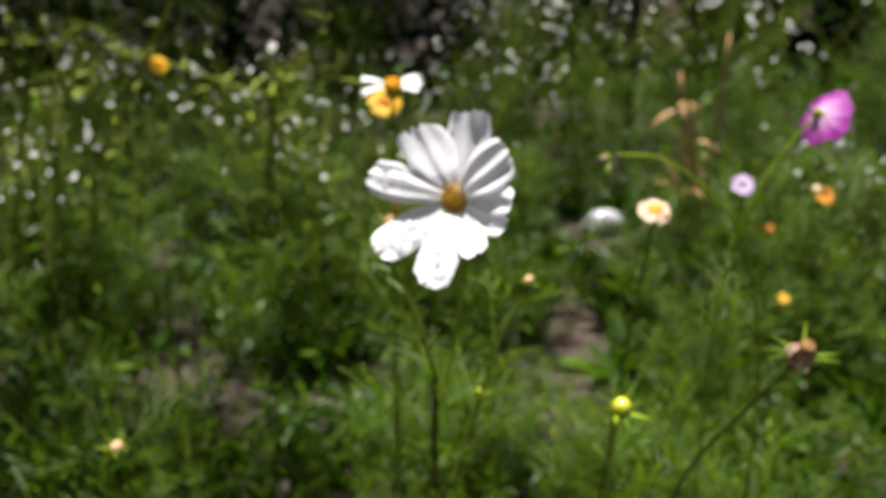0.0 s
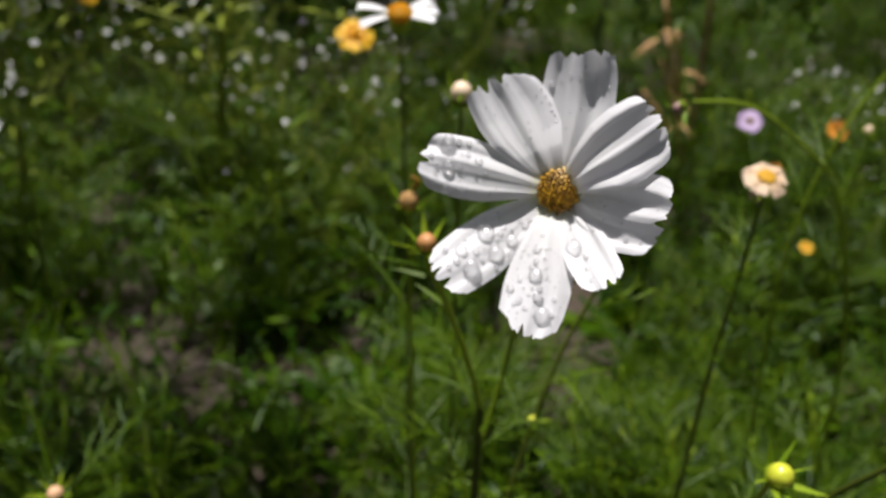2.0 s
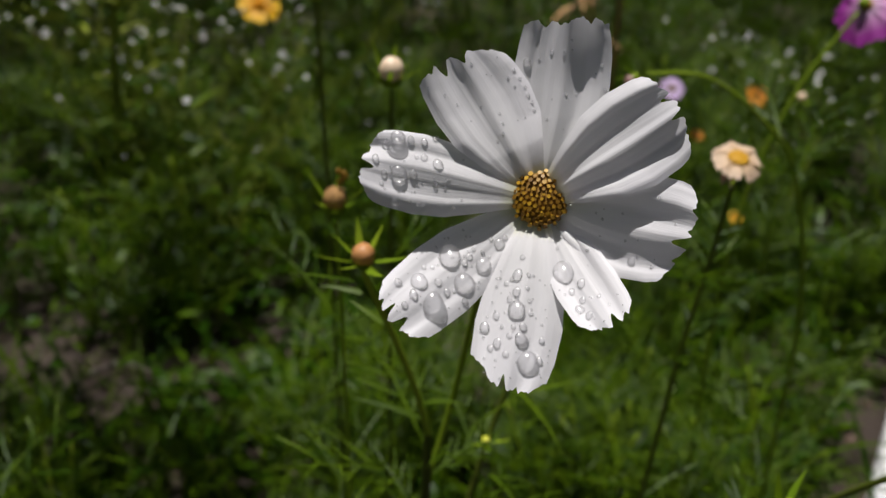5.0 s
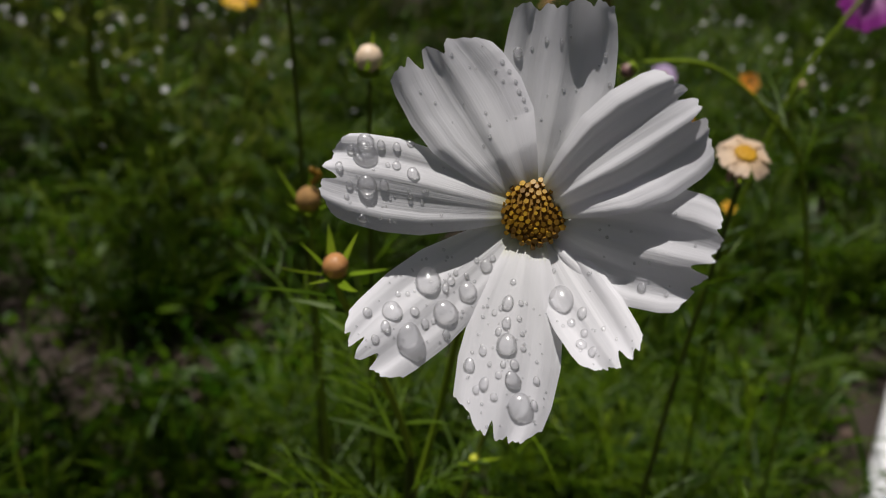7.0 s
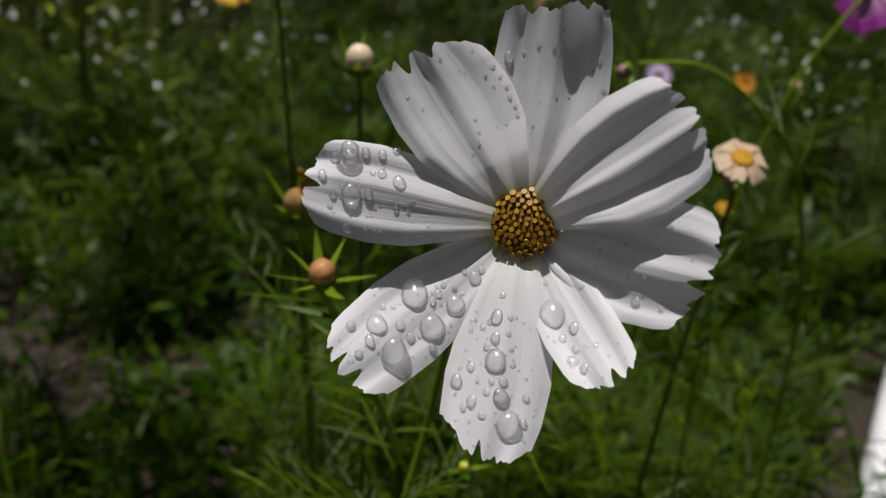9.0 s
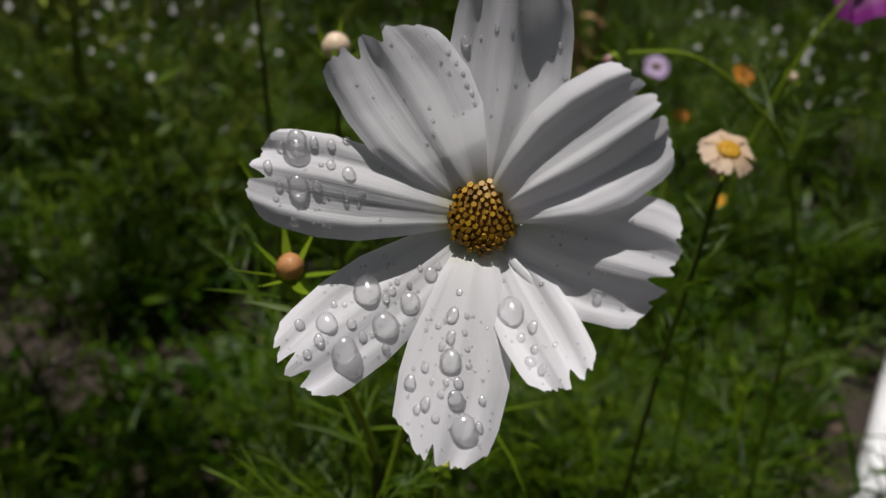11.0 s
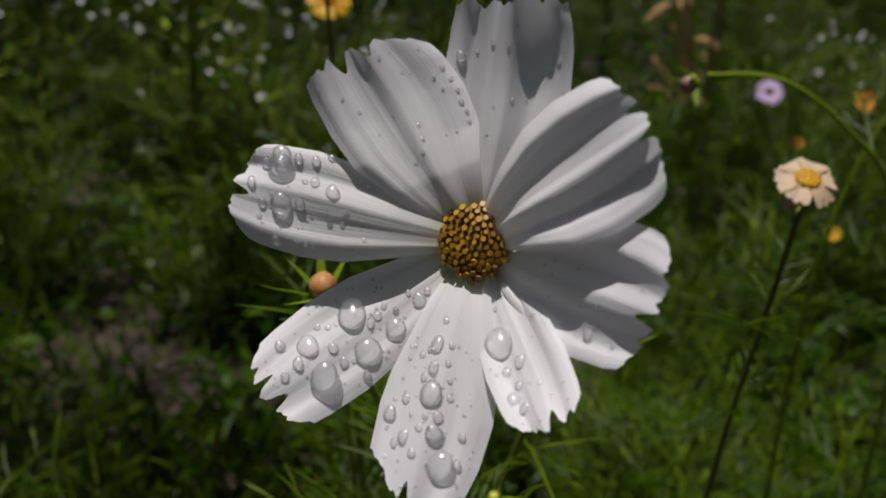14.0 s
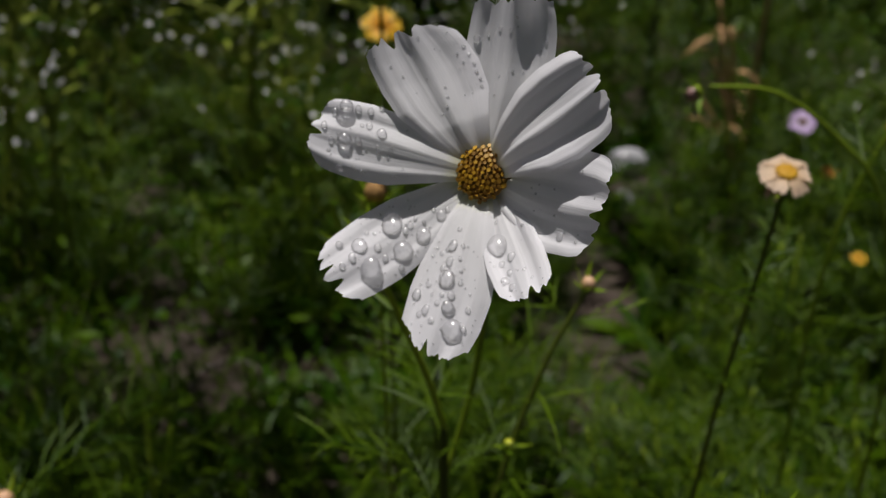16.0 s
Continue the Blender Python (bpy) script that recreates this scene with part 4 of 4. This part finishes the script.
    for k in range(24000):
        y = 0.7 + 5.3 * rng.random() ** 1.4
        x = rng.uniform(-1, 1) * (0.55 + 0.62 * y)
        if not far_from(x, y, BARE) or noise.noise((x * 1.7, y * 1.7, 4.0)) < rng.uniform(-0.7, 0.1):
            continue
        t, z = rng.uniform(0, 6.28), rng.random() ** 2 * (0.08 + 0.05 * y)
        blade(soup, (x, y, ground_height(x, y) + z), (math.cos(t), math.sin(t), rng.uniform(-0.1, 1.2)), rng.uniform(0.02, 0.06) * (0.7 + 0.25 * y), rng.uniform(0.007, 0.018) * (0.7 + 0.25 * y), rng.uniform(0.2, 1.2), rng, 3, 0.2, 0.45)
    tagged(new("ground_cover", soup.mesh("ground_cover", M_BROAD)), "dense low green leaves covering the soil", "foliage", kind="stuff")
    soup = Soup()
    for k in range(22000):
        x, y = rng.uniform(-6.5, 6.5), rng.uniform(-6.0, 7.0)
        if y > 0.65 and abs(x) < 0.5 + 0.55 * y:
            continue
        t = rng.uniform(0, 6.28)
        blade(soup, (x, y, ground_height(x, y)), (math.cos(t), math.sin(t), rng.uniform(0.3, 1.5)), rng.uniform(0.06, 0.16), rng.uniform(0.012, 0.03), rng.uniform(0.3, 1.5), rng, 3, 0.2, 0.4)
    tagged(new("lawn", soup.mesh("lawn", M_LAWN)), "rough green lawn round the flower bed", "grass", kind="stuff")
    soup = Soup()
    for k in range(900):
        y = 0.8 + 2.2 * rng.random()
        x = rng.uniform(-1, 1) * (0.5 + 0.5 * y)
        r = 0.004 + 0.014 * rng.random() ** 3
        ball(soup, (x, y, ground_height(x, y) + r * 0.2), (rng.uniform(-1, 1), rng.uniform(-1, 1), 0.6), r, r * rng.uniform(1.0, 1.8), 4, 6, 0.1, rng)
    tagged(new("soil_clods", soup.mesh("soil_clods", M_CLOD)), "crumbs and clods of brown soil", "soil", kind="stuff")


make_foliage()


# ---- stake, dry stalks, stones, pipe ----
def make_rest():
    rng = random.Random(9)
    s = Soup()
    tube(s, bend([(0, 0, -0.05), (0.004, 0, 0.4), (-0.012, 0.01, 1.1)], 5), 0.02, 0.017, 8)
    st = thing("garden_stake", "dark weathered wooden stake standing in the bed", "stake", (0.66, 3.3, 0))
    part("shaft", s, M_POST, st)
    dry = thing("dried_stalk", "broken orange-brown dried flower stalk", "dead plant", (0.665, 2.2, 0))
    for top in ((0.02, 0.0, 0.62), (-0.09, 0.02, 0.52), (-0.10, -0.03, 0.38), (-0.05, 0.03, 0.44), (-0.13, 0.0, 0.30)):
        s = Soup()
        tube(s, bend([(0, 0, -0.02), (top[0] * 0.25, top[1], 0.16), top], 6), 0.009, 0.004, 6)
        part("stem", s, M_DRYSTEM, dry)
    for k in range(12):
        s = Soup()
        blade(s, (rng.uniform(-0.10, 0.0), rng.uniform(-0.02, 0.02), rng.uniform(0.18, 0.45)), (rng.uniform(-1, 0.6), rng.uniform(-1, 0.5), rng.uniform(-0.3, 0.8)), rng.uniform(0.05, 0.1), 0.012, 1.2, rng, 5)
        part("dry_leaf", s, M_DRYSTEM, dry)
    for at, r in (((0.44, 2.47), 0.050), ((0.39, 2.22), 0.030)):
        s = Soup()
        ball(s, (0, 0, r * 0.3), (1, 0.2, 0.1), r, r * 2.5, 9, 16, 0.06)
        ob = new("stone", s.mesh("stone", M_STONE))
        ob.location = (*at, ground_height(*at))
        tagged(ob, "smooth pale grey stone, shiny with rain", "stone", "wet stones")
    s = Soup()
    a, b = Vector((0.209, 0.4575, 0)), Vector((2.429, 3.0075, 0))
    tube(s, bend([Vector((p.x, p.y, 0.020 + max(ground_height(p.x, p.y), ground_height(p.x + 0.05, p.y + 0.06)))) for p in (a + (b - a) * (k / 12) for k in range(13))], 5), 0.026, 0.026, 16)
    pipe = new("pipe", s.mesh("pipe", M_PIPE))
    tagged(pipe, "muddy white plastic pipe lying on the soil", "pipe")
    for k, pts in enumerate((((0.02, 1.45, 0.015), (0.12, 1.47, 0.03), (0.20, 1.46, 0.035), (0.27, 1.50, 0.02)), ((0.06, 1.40, 0.01), (0.16, 1.43, 0.025), (0.22, 1.52, 0.02)), ((-0.50, 1.40, 0.01), (-0.42, 1.46, 0.03), (-0.36, 1.44, 0.015)))):
        s = Soup()
        tube(s, bend([(x, y, z + ground_height(x, y)) for x, y, z in pts], 5), 0.0065, 0.004, 7)
        tagged(new("twig", s.mesh("twig", M_TWIG)), "dark wet twig lying on the soil", "twig", "fallen twigs")
    # long pale stems sprawling across the bed
    for pts in (((-1.35, 1.62, 0.0), (-1.15, 1.65, 0.5), (-0.94, 1.65, 0.66), (-0.74, 1.65, 0.665), (-0.60, 1.66, 0.65)),
                ((-1.0, 1.66, 0.0), (-0.86, 1.65, 0.55), (-0.72, 1.65, 0.70), (-0.62, 1.65, 0.63), (-0.54, 1.65, 0.58), (-0.43, 1.65, 0.53), (-0.32, 1.65, 0.44)),
                ((-0.92, 1.68, 0.0), (-0.78, 1.66, 0.56), (-0.64, 1.65, 0.645), (-0.43, 1.65, 0.585), (-0.33, 1.65, 0.56)),
                ((-0.80, 1.63, 0.0), (-0.75, 1.65, 0.36), (-0.69, 1.65, 0.49), (-0.63, 1.65, 0.60), (-0.51, 1.64, 0.79)),
                ((-0.42, 1.68, 0.0), (-0.39, 1.66, 0.40), (-0.35, 1.65, 0.58), (-0.30, 1.65, 0.64), (-0.24, 1.65, 0.72)),
                ((-0.40, 1.70, 0.0), (-0.38, 1.67, 0.45), (-0.34, 1.65, 0.605), (-0.24, 1.65, 0.60), (-0.15, 1.65, 0.58)),
                ((-0.95, 1.66, 0.0), (-0.91, 1.65, 0.37), (-0.86, 1.65, 0.53), (-0.77, 1.65, 0.80)),
                ((-0.84, 1.64, 0.0), (-0.82, 1.65, 0.48), (-0.83, 1.65, 0.61), (-0.88, 1.65, 0.80)),
                ((-0.77, 1.66, 0.0), (-0.75, 1.65, 0.44), (-0.77, 1.65, 0.58), (-0.80, 1.66, 0.72))):
        p, rel = stalk("sprawling_weed", "long pale yellow-green weed stem with few leaves", "weed", pts, 0.006, 0.0030, M_WEED, 0, rng, group="sprawling weeds")
        line = bend([rel(q) for q in pts], 6)
        for q in line[5::2]:
            s = Soup()
            t = rng.uniform(0, 6.28)
            blade(s, q, (math.cos(t), math.sin(t), 0.5), rng.uniform(0.03, 0.07), 0.010, 0.6, rng, 5)
            part("leaf", s, M_WEED, p)


make_rest()


def make_tufts():
    rng = random.Random(41)
    for x, y, n, tall in ((-0.25, 0.70, 10, 0.36), (-0.36, 0.74, 9, 0.34), (-0.14, 0.80, 12, 0.36), (0.09, 0.76, 6, 0.22), (0.25, 0.84, 8, 0.20),
                          (0.02, 0.86, 12, 0.34), (0.31, 0.96, 12, 0.2), (-0.48, 0.86, 9, 0.32), (-0.30, 1.25, 12, 0.26), (0.12, 1.28, 10, 0.22), (0.06, 1.22, 9, 0.2)):
        tuft = thing("grass_tuft", "tuft of long arching green grass blades", "grass", (x, y, ground_height(x, y) - 0.004), "grass tufts")
        for k in range(n):
            t = rng.uniform(0, 6.28)
            s = Soup()
            blade(s, (0.008 * math.cos(t), 0.008 * math.sin(t), 0), (rng.uniform(0.1, 0.5) * math.cos(t), rng.uniform(0.1, 0.5) * math.sin(t), 1), tall * rng.uniform(0.65, 1.15), rng.uniform(0.0035, 0.0065), rng.uniform(0.3, 1.9), rng, 9, 0.3, 0.3)
            part("blade", s, M_GRASSTALL, tuft)


make_tufts()


# ---- dark shrubs closing the view ----
def make_shrubs():
    rng = random.Random(17)
    leaf, wood = Soup(), Soup()
    for k in range(7):
        t = rng.uniform(0, 6.28)
        top = Vector((0.7 * math.cos(t) * rng.random(), 0.5 * math.sin(t) * rng.random(), rng.uniform(1.0, 1.9)))
        line = bend([(0.03 * math.cos(t), 0.03 * math.sin(t), -0.03), top * 0.5, top], 5)
        tube(wood, line, 0.022, 0.006, 6)
    for k in range(3600):
        t, z = rng.uniform(0, 6.28), rng.uniform(0.02, 2.0)
        r = 0.95 * math.sqrt(rng.random()) * (1 - 0.25 * (z / 2) ** 3) * (0.85 + 0.3 * noise.noise((2 * math.cos(t), 2 * math.sin(t), z * 2)))
        blade(leaf, (r * math.cos(t), 0.8 * r * math.sin(t), z), (rng.uniform(-1, 1), rng.uniform(-1, 1), rng.uniform(-0.4, 1)), rng.uniform(0.06, 0.12), rng.uniform(0.025, 0.045), 0.6, rng, 3, 0.2, 0.45)
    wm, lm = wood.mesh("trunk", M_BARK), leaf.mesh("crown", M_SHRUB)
    for k in range(35):
        a = radians(-150 + 300 * k / 21) if k < 22 else radians(-54 + 108 * (k - 22) / 12)
        d = rng.uniform(6.6, 7.6) if k < 22 else rng.uniform(4.3, 5.0)
        x, y = d * math.sin(a), 0.8 + d * math.cos(a)
        plant_from((wm, lm), ("trunk", "crown"), "shrub", "dense dark green garden shrub", "shrub", "shrubs round the bed", x, y, rng.uniform(0.9, 1.3), rng.uniform(0, 360))


make_shrubs()


# ---- unseen tree, added beside the bed to shade it ----
def make_shade_tree():
    rng = random.Random(31)
    foot = Vector((-2.6, 1.9, 0))
    tree = thing("tree", "unseen leafy tree added to shade part of the bed", "tree", foot)
    rel = lambda p: Vector(p) - foot
    s = Soup()
    tube(s, bend([rel((-2.6, 1.9, -0.05)), rel((-2.55, 1.9, 1.1)), rel((-2.35, 2.0, 2.2)), rel((-2.2, 2.1, 3.2))], 6), 0.11, 0.05, 12)
    trunk = part("trunk", s, M_BARK, tree)
    # crowns set out of view where their shade falls on the bed
    crowns = (((-0.85, 1.16, 2.6), (0.60, 0.40, 0.3), 1400, 4.5, -0.16), ((-1.10, 3.77, 3.0), (1.5, 1.4, 0.45), 5600, 3.5, -0.2),
              ((-2.9, 2.3, 3.4), (0.9, 0.8, 0.6), 2200, 3.5, -0.22), ((0.58, 2.45, 2.9), (1.35, 1.25, 0.3), 1500, 5.0, 0.0))
    for centre, size, count, grain, gap in crowns:
        c = Vector(centre)
        s = Soup()
        tube(s, bend([rel((-2.45, 1.95, 1.7)), rel((Vector((-2.45, 1.95, 1.9)) + c) / 2 + Vector((0, 0, 0.15))), rel(c)], 6), 0.045, 0.012, 8)
        for k in range(9):
            t = rng.uniform(0, 6.28)
            e = c + Vector((size[0] * math.cos(t) * 0.8, size[1] * math.sin(t) * 0.8, size[2] * rng.uniform(-0.6, 0.8)))
            tube(s, bend([rel(c), rel((c + e) / 2 + Vector((0, 0, 0.05))), rel(e)], 3), 0.010, 0.003, 5)
        part("limb", s, M_BARK, trunk)
        s = Soup()
        for k in range(count):
            q = Vector((rng.gauss(0, 1), rng.gauss(0, 1), rng.gauss(0, 1))).normalized() * rng.random() ** 0.4
            p = Vector((q.x * size[0], q.y * size[1], q.z * size[2]))
            # leaves left out for dapples, and so that sun reaches the stones
            if noise.noise((c + p) * grain) < gap or not far_from((c + p).x, (c + p).y, [(0.36, 2.50, 0.22)]):
                continue
            blade(s, rel(c + p), (rng.uniform(-1, 1), rng.uniform(-1, 1), rng.uniform(-0.7, 0.3)), rng.uniform(0.05, 0.08), rng.uniform(0.024, 0.04), 0.5, rng, 3, 0.2, 0.45)
        part("crown", s, M_SHRUB, tree)


make_shade_tree()
